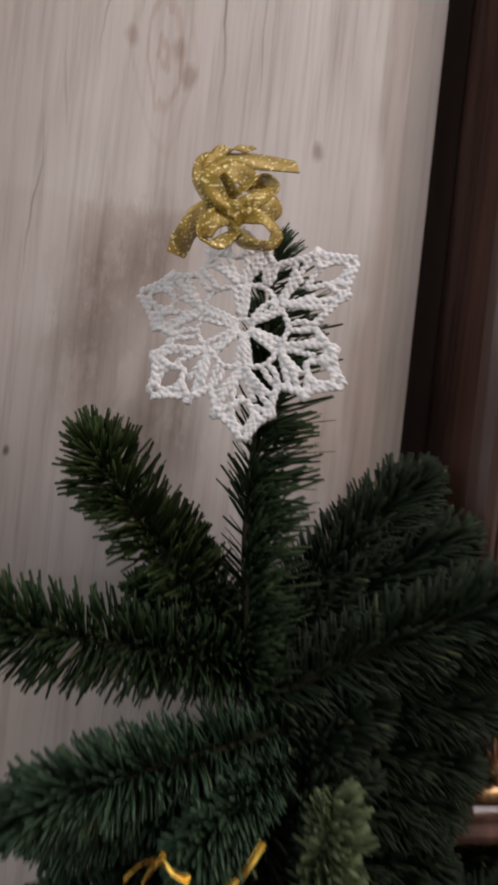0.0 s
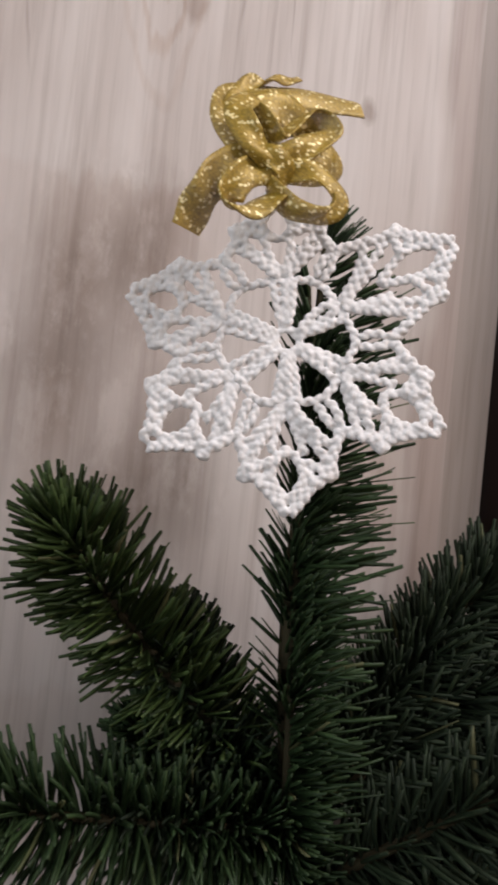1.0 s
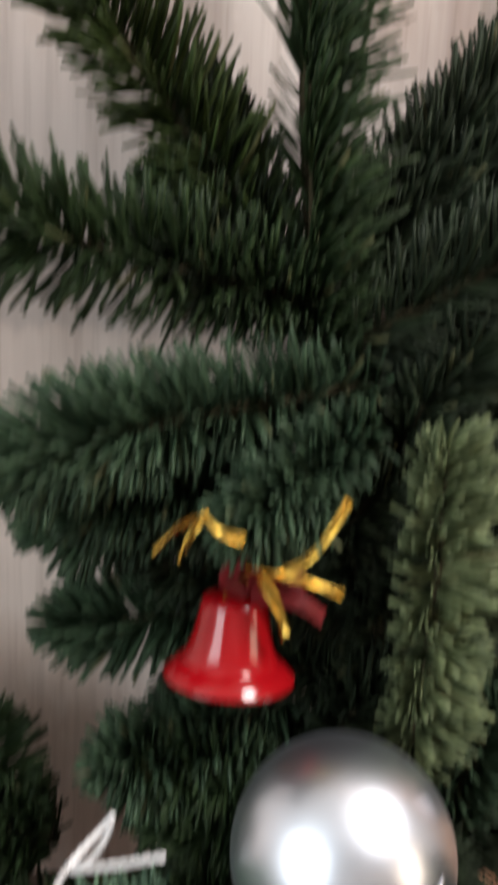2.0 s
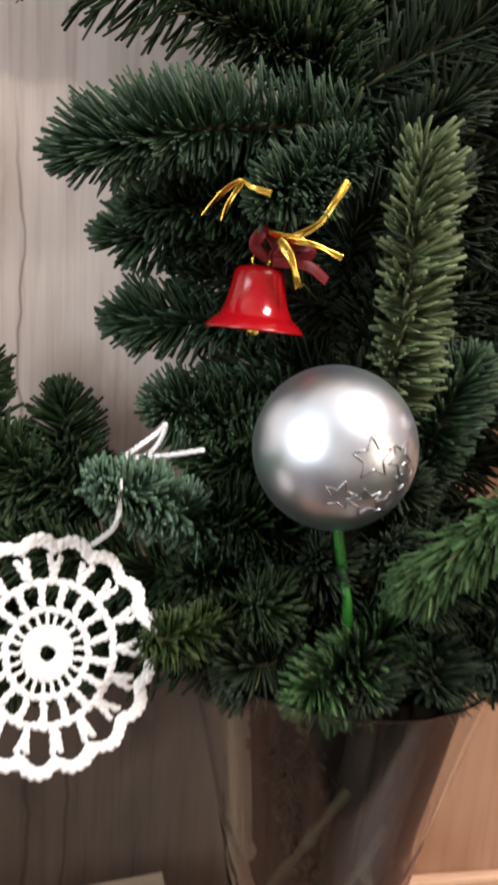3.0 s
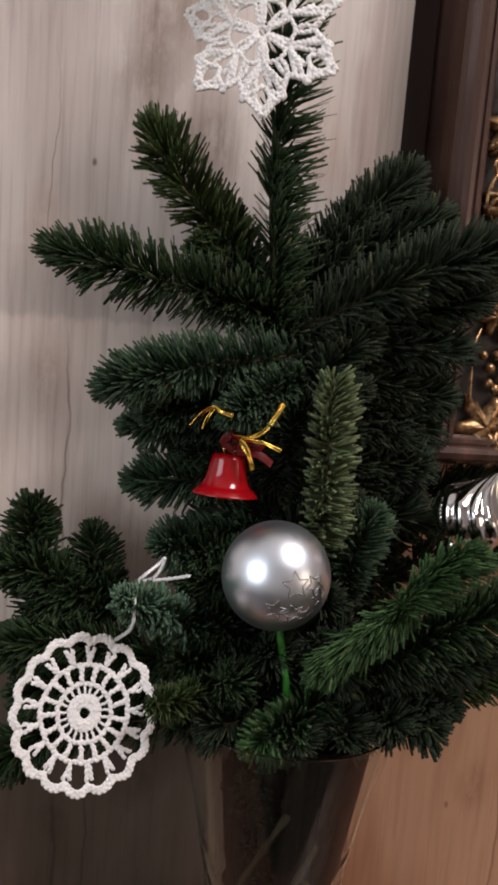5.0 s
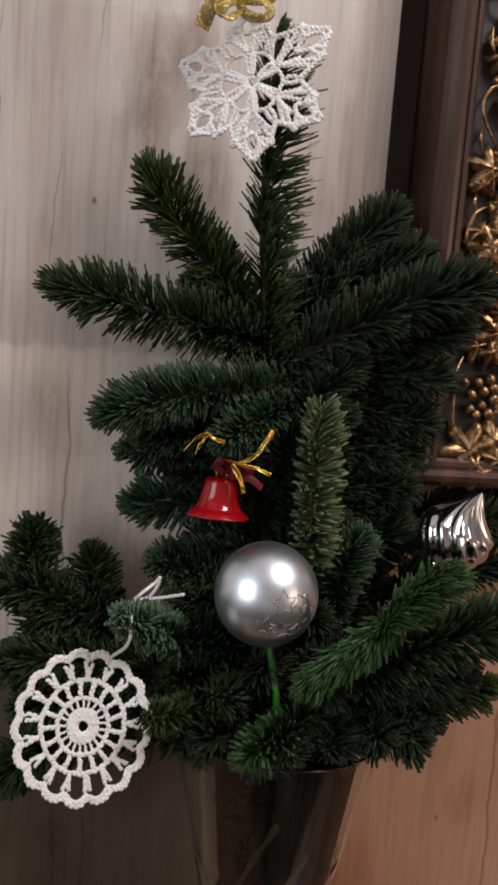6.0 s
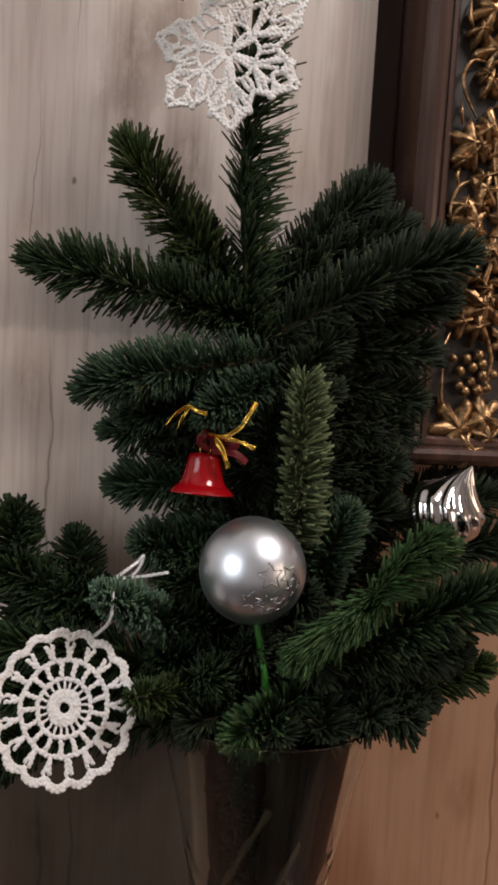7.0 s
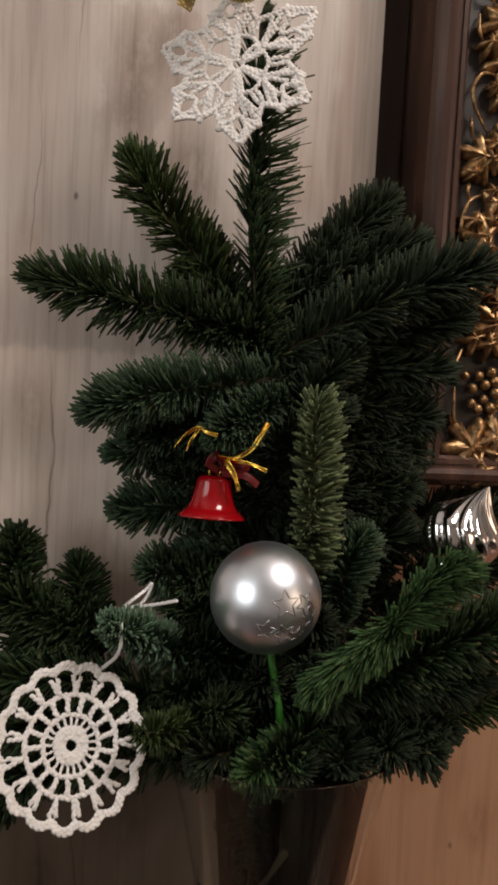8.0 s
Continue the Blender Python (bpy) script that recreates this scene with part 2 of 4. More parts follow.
TRIMWOOD = wood("pale_trim_wood", [(0.3, (0.45, 0.27, 0.17)), (0.6, (0.58, 0.37, 0.24))], scale=(2, 40, 40), axis="X")
FRAMEWOOD = wood("polished_walnut", [(0.3, (0.034, 0.019, 0.016)), (0.55, (0.074, 0.039, 0.029)), (0.75, (0.116, 0.059, 0.043))], scale=(60, 60, 4), rough=0.27)
# dark bed colour taken to black to hold the shadow behind the carving
SHADEBED = grainy(mat("shade_blackened_bed", (0.012, 0.01, 0.01), 0.42), 90.0, (0.008, 0.007, 0.007), (0.02, 0.016, 0.015), 0.2, 0.0004)


COTTON = grainy(mat("white_cotton_yarn", (0.8, 0.77, 0.72), 1.0, spec=0.05), 1100.0, (0.63, 0.615, 0.60), (0.74, 0.73, 0.72), 0.5, 0.0003)
bsdf(COTTON).inputs["Sheen Weight"].default_value = 0.12
bsdf(COTTON).inputs["Subsurface Weight"].default_value = 0.6
bsdf(COTTON).inputs["Subsurface Radius"].default_value = (1.0, 0.95, 0.9)
bsdf(COTTON).inputs["Subsurface Scale"].default_value = 0.0012
GOLDFOIL = grainy(mat("gold_foil", (0.7, 0.45, 0.08), 0.25, 1.0), 700.0, (0.55, 0.32, 0.04), (0.85, 0.6, 0.14), 0.4, 0.0003)
GOLDRIBBON = grainy(mat("gold_lurex_ribbon", (0.5, 0.38, 0.1), 0.5, 0.2), 1500.0, (0.20, 0.130, 0.010), (0.46, 0.31, 0.04), 0.6, 0.0003)
glint = nd(GOLDRIBBON, "ShaderNodeTexVoronoi", Scale=1400.0)
gco = nd(GOLDRIBBON, "ShaderNodeTexCoord")
ln(GOLDRIBBON, gco.outputs["Object"], glint.inputs["Vector"])
gsep = nd(GOLDRIBBON, "ShaderNodeSeparateColor")
ln(GOLDRIBBON, glint.outputs["Color"], gsep.inputs[0])
gr = ramp(GOLDRIBBON, [(0.88, (0, 0, 0)), (0.93, (1, 1, 1))])
ln(GOLDRIBBON, gsep.outputs[0], gr.inputs[0])
gmix = nd(GOLDRIBBON, "ShaderNodeMix")
gmix.data_type = "RGBA"
gmix.inputs[7].default_value = (1.0, 0.86, 0.45, 1)
ln(GOLDRIBBON, gr.outputs[0], gmix.inputs[0])
ln(GOLDRIBBON, bsdf(GOLDRIBBON).inputs["Base Color"].links[0].from_socket, gmix.inputs[6])
ln(GOLDRIBBON, gmix.outputs[2], bsdf(GOLDRIBBON).inputs["Base Color"])
gn = nd(GOLDRIBBON, "ShaderNodeBump", Strength=0.6, Distance=0.0008)
ln(GOLDRIBBON, gsep.outputs[1], gn.inputs["Height"])
ln(GOLDRIBBON, gn.outputs[0], bsdf(GOLDRIBBON).inputs["Normal"])
bsdf(GOLDRIBBON).inputs["Alpha"].default_value = 0.74
GILT = grainy(mat("worn_gilding", (0.4, 0.25, 0.1), 0.33, 0.8), 230.0, (0.026, 0.016, 0.010), (0.52, 0.31, 0.145), 0.5, 0.0008, 5.0)
GLASS = mat("clear_glass", (0.93, 0.96, 0.95), 0.03)
bsdf(GLASS).inputs["Transmission Weight"].default_value = 1.0
bsdf(GLASS).inputs["IOR"].default_value = 1.24

# ---- building helpers ----


def link_mesh(name, verts, faces, material, parent=None, label="", smooth=True):
    me = bpy.data.meshes.new(name)
    me.from_pydata([tuple(map(float, v)) for v in verts], [], faces)
    me.materials.append(material)
    if smooth:
        me.shade_smooth()
    ob = new(name, me)
    if parent:
        ob.parent = parent
    if label:
        ob["label"] = label
    return ob


def part(name, bm, material, parent=None, label="", smooth=False):
    me = bpy.data.meshes.new(name)
    bmesh.ops.recalc_face_normals(bm, faces=bm.faces)
    bm.to_mesh(me)
    bm.free()
    me.materials.append(material)
    if smooth:
        me.shade_smooth()
    ob = new(name, me)
    if parent:
        ob.parent = parent
    if label:
        ob["label"] = label
    return ob


def box(x0, y0, z0, x1, y1, z1, bevel=0.0, seg=2):
    bm = bmesh.new()
    bmesh.ops.create_cube(bm, size=1.0, matrix=Matrix.Translation(((x0 + x1) / 2, (y0 + y1) / 2, (z0 + z1) / 2)) @ Matrix.Diagonal((x1 - x0, y1 - y0, z1 - z0, 1)))
    if bevel:
        bmesh.ops.bevel(bm, geom=bm.edges[:], offset=bevel, segments=seg, affect="EDGES", profile=0.6)
    return bm


def lathe(profile, n=48):
    """Surface of revolution about z from (radius, height) pairs."""
    verts, faces = [], []
    for r, z in profile:
        for i in range(n):
            a = 2 * math.pi * i / n
            verts.append((r * math.cos(a), r * math.sin(a), z))
    for j in range(len(profile) - 1):
        for i in range(n):
            k = (i + 1) % n
            faces.append((j * n + i, j * n + k, (j + 1) * n + k, (j + 1) * n + i))
    return verts, faces


def smooth_line(pts, n):
    """Catmull-Rom through the points, n samples."""
    p = [np.array(q, float) for q in pts]
    p = [2 * p[0] - p[1]] + p + [2 * p[-1] - p[-2]]
    out = []
    for i in range(n):
        u = i / (n - 1) * (len(p) - 3)
        k = min(int(u), len(p) - 4)
        f = u - k
        a, b, c, d = p[k:k + 4]
        out.append(0.5 * (2 * b + (c - a) * f + (2 * a - 5 * b + 4 * c - d) * f * f + (3 * b - a - 3 * c + d) * f ** 3))
    return np.array(out)


def unit(v):
    return v / (np.linalg.norm(v) + 1e-12)


def tube(pts, radius, sides=6, closed=False):
    """Vertices and faces of a tube along pts; radius is a number or a list."""
    pts = np.array(pts, float)
    n = len(pts)
    rad = radius if hasattr(radius, "__len__") else [radius] * n
    verts, faces = [], []
    ref = np.array((0.31, 0.22, 0.92))
    prev = None
    for i in range(n):
        t = unit(pts[(i + 1) % n if closed else min(i + 1, n - 1)] - pts[(i - 1) if closed else max(i - 1, 0)])
        a = unit(np.cross(t, ref)) if prev is None else unit(prev - t * np.dot(prev, t))
        prev = a
        b = np.cross(t, a)
        for k in range(sides):
            w = 2 * math.pi * k / sides
            verts.append(pts[i] + rad[i] * (math.cos(w) * a + math.sin(w) * b))
    for i in range(n if closed else n - 1):
        j = (i + 1) % n
        for k in range(sides):
            q = (k + 1) % sides
            faces.append((i * sides + k, i * sides + q, j * sides + q, j * sides + k))
    if not closed:
        faces.append(tuple(range(sides))[::-1])
        faces.append(tuple((n - 1) * sides + k for k in range(sides)))
    return verts, faces


class Heap:
    """Gathers pieces into one mesh."""
    def __init__(self):
        self.v, self.f = [], []

    def add(self, vf):
        o = len(self.v)
        self.v.extend(vf[0])
        self.f.extend(tuple(i + o for i in q) for q in vf[1])
        return self


# ---- the setting ----
WALL_Y, BACK_Y, TOP = 0.365, 0.415, 0.67


def slab(name, b, material, label, kind="structure", category=""):
    ob = part(name, b, material)
    return tagged(ob, label, category or name.split("_")[0], kind=kind)


# unseen floor, made dark so the vase reflects less brightness
slab("floor", box(-2.2, -2.4, -0.05, 2.4, 0.6, 0.0), DARKWOOD, "unseen floor kept dark brown for the vase's reflections")
# unseen room shell, pale so that it bounces fill light
slab("ceiling", box(-2.2, -2.4, 2.7, 2.4, 0.6, 2.75), PLASTER, "plain pale painted ceiling")
slab("wall_west", box(-2.25, -2.4, 0, -2.2, 0.6, 2.7), PLASTER, "plain pale side wall")
slab("wall_east", box(2.4, -2.4, 0, 2.45, 0.6, 2.7), PLASTER, "plain pale side wall")
slab("wall_south", box(-2.25, -2.45, 0, 2.45, -2.4, 2.7), PLASTER, "plain pale wall behind the viewer")
slab("wall_dado", box(-2.2, WALL_Y, TOP + 0.001, 0.1725, WALL_Y + 0.046, 0.945, 0.001, 1), DADO, "brown knotty oak boards below the grey wall panel")
# shadow beside the carved panel, painted as a darker strip of wall
slab("wall_edge", box(0.1555, WALL_Y, 0.9455, 0.1725, WALL_Y + 0.046, 2.7), LAMINATE_SHADOW, "narrow laminate strip coloured darker for the carved panel's shadow on the wall")
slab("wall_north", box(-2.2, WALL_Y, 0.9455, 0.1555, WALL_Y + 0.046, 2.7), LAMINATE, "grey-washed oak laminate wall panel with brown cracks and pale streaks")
slab("wall_alcove", box(-2.2, BACK_Y, 0.0, 2.4, BACK_Y + 0.15, 2.7), ORANGE, "honey-brown wooden wall boards in warm lamplight")
tb = new("table")
tagged(tb, "red-brown wooden table standing against the panelled wall", "table")
part("tabletop", box(-0.75, 0.12, TOP - 0.03, 0.95, 0.4125, TOP, 0.003), TABLEWOOD, tb)
for lx in (-0.7, 0.86):
    for ly in (0.14, 0.30):
        part("leg", box(lx, ly, 0, lx + 0.05, ly + 0.05, TOP - 0.03, 0.003), TABLEWOOD, tb)

# ---- fir branches ----
RNG = np.random.default_rng(7)


def needles(spine, length, count, material, parent, up=(0, -0.55, 0.83), spread=115.0, lean=68.0, curve=0.35, width=0.00084, tipmore=0.05, front=0.22, tiplen=0.45, tiplean=0.62, label=""):
    """Flat, blunt, slightly bent needles along a spine, thickest on its upper side."""
    V, F = [], []
    n = len(spine)
    seg = 3
    upv = np.array(up, float)
    for i in range(count):
        s = RNG.random() ** 0.95
        if i < count * tipmore:
            s = 1.0 - 0.06 * RNG.random()
        u = s * (n - 1)
        k = min(int(u), n - 2)
        p = spine[k] * (1 - (u - k)) + spine[k + 1] * (u - k)
        t = unit(spine[k + 1] - spine[k])
        a = unit(upv - t * np.dot(upv, t))
        b = np.cross(t, a)
        ang = radians(RNG.choice((-1, 1)) * RNG.normal(spread * 0.68, spread * 0.26) if RNG.random() > front else RNG.normal(0, spread * 0.4))
        rad = math.cos(ang) * a + math.sin(ang) * b
        ln_ = radians(lean * (1.04 - 0.26 * s * s) * (1.0 - tiplean * max(0.0, (s - 0.86) / 0.14)) + RNG.normal(0, 8))
        d = unit(math.cos(ln_) * t + math.sin(ln_) * rad)
        side = unit(np.cross(d, a + 0.35 * RNG.normal(size=3)))
        L = length * (0.8 + 0.35 * RNG.random()) * (1.0 - tiplen * max(0.0, (s - 0.78) / 0.22)) * (0.75 + 0.25 * min(1.0, s * 6))
        bend = curve * (0.4 + RNG.random()) * unit(a * 0.8 + t * 0.5 - rad * 0.2)
        thick = np.cross(side, d)
        o = len(V)
        w0 = width * (0.85 + 0.3 * RNG.random())
        for j in range(seg + 1):
            h = j / seg
            c = p + d * L * h + bend * L * h * h * 0.5
            w = w0 * (0.6, 1.0, 1.0, 0.72)[j]
            V.extend((c + side * w, c + thick * w * 0.45, c - side * w, c - thick * w * 0.25))
        for j in range(seg):
            for q in range(4):
                r = (q + 1) % 4
                F.append((o + 4 * j + q, o + 4 * j + r, o + 4 * j + 4 + r, o + 4 * j + 4 + q))
        F.append((o + 4 * seg, o + 4 * seg + 1, o + 4 * seg + 2, o + 4 * seg + 3))
    ob = link_mesh("needles", V, F, material, parent, label)
    ob["kind"] = "stuff"
    return ob


def shoot(parent, pts, material, length=0.022, per_cm=42, r0=0.0022, **kw):
    spine = smooth_line(pts, 14)
    run = sum(np.linalg.norm(spine[i + 1] - spine[i]) for i in range(13))
    link_mesh("twig", *tube(spine, [r0 * (1 - 0.55 * i / 13) for i in range(14)], 6), BARK, parent)
    needles(spine, length, int(per_cm * run * 128), material, parent, **kw)


def branch(label):
    ob = new("fir_branch")
    return tagged(ob, label, "fir branch", "fir branches in the vase")


VX, VY, CX = 0.1145, 0.283, 0.1095
FRONT = (0, -0.85, 0.5)

b = branch("upright green fir branch rising from the vase to the tied snowflake")
link_mesh("stem", *tube(smooth_line([(VX, VY, 0.70), (0.112, 0.3, 0.93), (0.112, 0.335, 1.08), (0.096, 0.33, 1.17)], 16), 0.0032, 8), BARK, b)
shoot(b, [(0.096, 0.33, 1.155), (0.083, 0.32, 1.237), (0.082, 0.315, 1.303), (0.0825, 0.318, 1.364)], FIR, 0.0245, 16, up=(0.95, -0.3, 0.1), spread=60, lean=80, curve=0.55, width=0.00072, tiplen=0.72)
shoot(b, [(0.096, 0.33, 1.155), (0.083, 0.32, 1.237), (0.082, 0.315, 1.303), (0.0785, 0.318, 1.346)], FIR, 0.0115, 9, up=(-0.85, -0.5, 0.1), spread=60, lean=38, curve=1.3, width=0.00068)
shoot(b, [(0.096, 0.33, 1.155), (0.088, 0.32, 1.2), (0.084, 0.316, 1.26)], FIR, 0.017, 25, up=(0.4, -0.9, 0.1), spread=55, lean=60, curve=0.6, front=0.6)
shoot(b, [(0.080, 0.335, 1.193), (0.036, 0.322, 1.240), (0.0135, 0.312, 1.269)], FIROLIVE, 0.0225, 40, up=(-0.1, -0.9, 0.45), lean=66, front=0.30, curve=0.45, width=0.00070, tiplen=0.35)
shoot(b, [(0.088, 0.335, 1.180), (0.062, 0.332, 1.196), (0.042, 0.328, 1.208)], FIR, 0.019, 44, up=FRONT, lean=66, front=0.3)
shoot(b, [(0.092, 0.337, 1.176), (0.065, 0.337, 1.212), (0.048, 0.337, 1.236)], FIRSHADE, 0.020, 40, up=FRONT, lean=64, front=0.3)
shoot(b, [(0.100, 0.334, 1.172), (0.066, 0.328, 1.182), (0.038, 0.322, 1.192)], FIRSHADE, 0.020, 44, up=FRONT, front=0.3)
shoot(b, [(0.084, 0.318, 1.230), (0.082, 0.314, 1.28), (0.081, 0.312, 1.33)], FIR, 0.0125, 16, up=(0.2, -0.95, 0.1), spread=60, lean=58, curve=0.9, front=0.6, width=0.00068)
# right-hand shoots take the shade-darkened needle colour
shoot(b, [(0.107, 0.335, 1.198), (0.145, 0.335, 1.241), (0.170, 0.333, 1.266)], FIRSHADE, 0.0215, 46, up=FRONT, lean=66, front=0.25, width=0.00072)
shoot(b, [(0.110, 0.330, 1.187), (0.153, 0.330, 1.220), (0.187, 0.325, 1.240)], FIRSHADE, 0.0235, 44, up=FRONT)
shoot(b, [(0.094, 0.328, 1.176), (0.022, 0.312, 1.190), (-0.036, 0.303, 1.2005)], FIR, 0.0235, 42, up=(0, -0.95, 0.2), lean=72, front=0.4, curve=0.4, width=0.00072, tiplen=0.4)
shoot(b, [(0.102, 0.320, 1.165), (0.171, 0.302, 1.206), (0.214, 0.288, 1.221)], FIRSHADE, 0.024, 42, up=FRONT, lean=70)
shoot(b, [(0.118, 0.325, 1.166), (0.175, 0.320, 1.186), (0.212, 0.310, 1.196)], FIRSHADE, 0.0235, 44, up=FRONT)
shoot(b, [(0.104, 0.335, 1.183), (0.128, 0.335, 1.214), (0.145, 0.335, 1.238)], FIRSHADE, 0.021, 30, up=FRONT)
b = branch("dense dark green fir branch behind the red bell")
link_mesh("stem", *tube(smooth_line([(VX - 0.01, VY + 0.01, 0.70), (0.105, 0.305, 0.93), (0.112, 0.338, 1.05), (0.112, 0.33, 1.16)], 16), 0.0032, 8), BARK, b)
shoot(b, [(0.112, 0.318, 1.153), (0.05, 0.297, 1.144), (0.022, 0.291, 1.138), (-0.0015, 0.288, 1.130)], FIRBLUE, 0.0205, 58, up=FRONT, lean=70, front=0.3, width=0.00072, tiplen=0.3)
shoot(b, [(0.112, 0.330, 1.146), (0.062, 0.318, 1.139), (0.020, 0.308, 1.130)], FIRBLUE, 0.0165, 62, up=FRONT, lean=62, front=0.4)
shoot(b, [(0.085, 0.325, 1.122), (0.045, 0.316, 1.119), (0.020, 0.310, 1.113)], FIRBLUE, 0.018, 58, up=FRONT, front=0.35)
shoot(b, [(0.109, 0.310, 1.142), (0.082, 0.290, 1.130), (0.061, 0.276, 1.117)], FIRBLUE, 0.017, 54, up=FRONT, lean=58, front=0.4)
shoot(b, [(0.103, 0.306, 1.140), (0.088, 0.290, 1.127), (0.078, 0.279, 1.116)], FIRBLUE, 0.0135, 54, up=FRONT, lean=48, front=0.4)
shoot(b, [(0.080, 0.340, 1.102), (0.042, 0.332, 1.107), (0.011, 0.326, 1.102)], FIRBLUE, 0.021, 48, up=FRONT)
shoot(b, [(0.089, 0.335, 1.075), (0.048, 0.330, 1.070), (0.014, 0.332, 1.068)], FIRBLUE, 0.02, 52, up=FRONT)
shoot(b, [(0.089, 0.320, 1.044), (0.056, 0.310, 1.036), (0.030, 0.297, 1.037)], FIRBLUE, 0.02, 52, up=FRONT)
shoot(b, [(0.107, 0.335, 1.139), (0.157, 0.330, 1.163), (0.206, 0.315, 1.161)], FIRSHADE, 0.023, 45, up=FRONT)
shoot(b, [(0.109, 0.335, 1.117), (0.154, 0.335, 1.125), (0.199, 0.330, 1.107)], FIRSHADE, 0.022, 45, up=FRONT)
shoot(b, [(0.115, 0.335, 1.083), (0.150, 0.335, 1.085), (0.191, 0.335, 1.067)], FIRSHADE, 0.021, 45, up=FRONT)
b = branch("pale yellow-green fir shoot standing upright behind the silver ball")
link_mesh("stem", *tube(smooth_line([(VX, VY + 0.01, 0.72), (0.116, 0.29, 0.95), (0.12, 0.29, 1.038)], 12), 0.0026, 8), BARK, b)
shoot(b, [(0.122, 0.288, 1.039), (0.121, 0.281, 1.089), (0.118, 0.276, 1.141)], FIRPALE, 0.0165, 36, up=(0.25, -0.97, 0), spread=112, lean=82, curve=0.7, width=0.00105, front=0.28, tiplen=0.3, tiplean=0.2)
b = branch("dark fir branch leaning against the grey wall behind the round doily")
shoot(b, [(-0.038, 0.335, 0.961), (-0.047, 0.332, 1.018), (-0.048, 0.328, 1.050)], FIR, 0.0205, 44, up=FRONT)
shoot(b, [(0.001, 0.335, 0.973), (-0.007, 0.337, 0.999), (-0.011, 0.335, 1.031)], FIR, 0.0205, 44, up=FRONT)
shoot(b, [(-0.006, 0.330, 0.978), (-0.035, 0.325, 1.006), (-0.069, 0.320, 1.018)], FIR, 0.0205, 44, up=FRONT)
shoot(b, [(0.060, 0.310, 0.957), (0.013, 0.320, 0.960), (-0.029, 0.315, 0.969), (-0.069, 0.310, 0.964)], FIR, 0.0205, 44, up=FRONT)
shoot(b, [(0.052, 0.310, 0.919), (-0.013, 0.320, 0.914), (-0.040, 0.310, 0.908), (-0.061, 0.300, 0.896)], FIR, 0.0205, 44, up=FRONT)
shoot(b, [(0.012, 0.335, 0.984), (-0.021, 0.330, 0.997), (-0.038, 0.325, 0.987)], FIR, 0.0205, 44, up=FRONT)
shoot(b, [(0.033, 0.320, 0.937), (-0.014, 0.320, 0.941), (-0.048, 0.310, 0.938)], FIR, 0.0205, 44, up=FRONT)
b = branch("bluish-green fir shoot with a blunt tip holding the silver cord")
shoot(b, [(0.1, 0.29, 0.93), (0.073, 0.295, 0.972), (0.034, 0.272, 1.004), (0.010, 0.244, 1.022)], FIRTIP, 0.0165, 50, up=FRONT, width=0.0012, lean=62, spread=125, tipmore=0.22, front=0.35, tiplen=0.2)
shoot(b, [(0.110, 0.310, 0.987), (0.074, 0.300, 1.012), (0.046, 0.300, 1.017)], FIR, 0.019, 48, up=FRONT)
shoot(b, [(0.111, 0.310, 0.964), (0.068, 0.290, 0.973), (0.043, 0.275, 0.975)], FIR, 0.019, 48, up=FRONT)
shoot(b, [(0.096, 0.290, 0.932), (0.066, 0.280, 0.938), (0.048, 0.270, 0.943)], FIR, 0.019, 48, up=FRONT)
shoot(b, [(0.099, 0.315, 1.000), (0.070, 0.305, 1.025), (0.045, 0.300, 1.033)], FIR, 0.019, 48, up=FRONT)
shoot(b, [(0.099, 0.305, 0.978), (0.071, 0.290, 0.991), (0.052, 0.280, 1.001)], FIR, 0.019, 48, up=FRONT)
shoot(b, [(0.065, 0.280, 0.957), (0.043, 0.250, 0.965), (0.026, 0.226, 0.974)], FIROLIVE, 0.0125, 44, up=FRONT, spread=130, front=0.35)
shoot(b, [(0.097, 0.300, 0.942), (0.077, 0.270, 0.962), (0.065, 0.250, 0.975)], FIR, 0.018, 60, up=FRONT, lean=62, spread=130)
b = branch("fresh green fir branch spreading over the glass vase's rim")
link_mesh("stem", *tube(smooth_line([(0.135, 0.30, 0.90), (0.165, 0.275, 0.98), (0.168, 0.236, 1.028)], 12), 0.002, 8), BARK, b)
shoot(b, [(0.165, 0.234, 1.032), (0.138, 0.224, 1.0175), (0.1105, 0.220, 0.9995)], FIRBRIGHT, 0.0195, 95, up=(0.1, -0.9, 0.1), lean=36, spread=88, front=0.35, width=0.00068, curve=0.5, tipmore=0.12)
shoot(b, [(0.151, 0.230, 1.024), (0.165, 0.216, 1.049), (0.174, 0.205, 1.066)], FIRBRIGHT, 0.0185, 80, up=(0.4, -0.6, 0.7), lean=44, front=0.3, width=0.00068, curve=0.6)
shoot(b, [(0.135, 0.270, 0.974), (0.184, 0.240, 1.011), (0.226, 0.220, 1.034)], FIR, 0.022, 58, up=FRONT, lean=66)
shoot(b, [(0.125, 0.280, 0.948), (0.161, 0.260, 0.965), (0.191, 0.245, 0.963)], FIRSHADE, 0.02, 55, up=FRONT, spread=140)
shoot(b, [(0.153, 0.280, 0.955), (0.208, 0.270, 0.963), (0.235, 0.260, 0.977)], FIROLIVE, 0.017, 30, up=FRONT)
shoot(b, [(0.124, 0.280, 0.959), (0.163, 0.250, 0.990), (0.204, 0.235, 0.996)], FIRSHADE, 0.021, 60, up=FRONT, spread=140)
shoot(b, [(0.139, 0.280, 0.959), (0.108, 0.250, 0.954), (0.082, 0.235, 0.946)], FIRBRIGHT, 0.018, 44, up=FRONT)
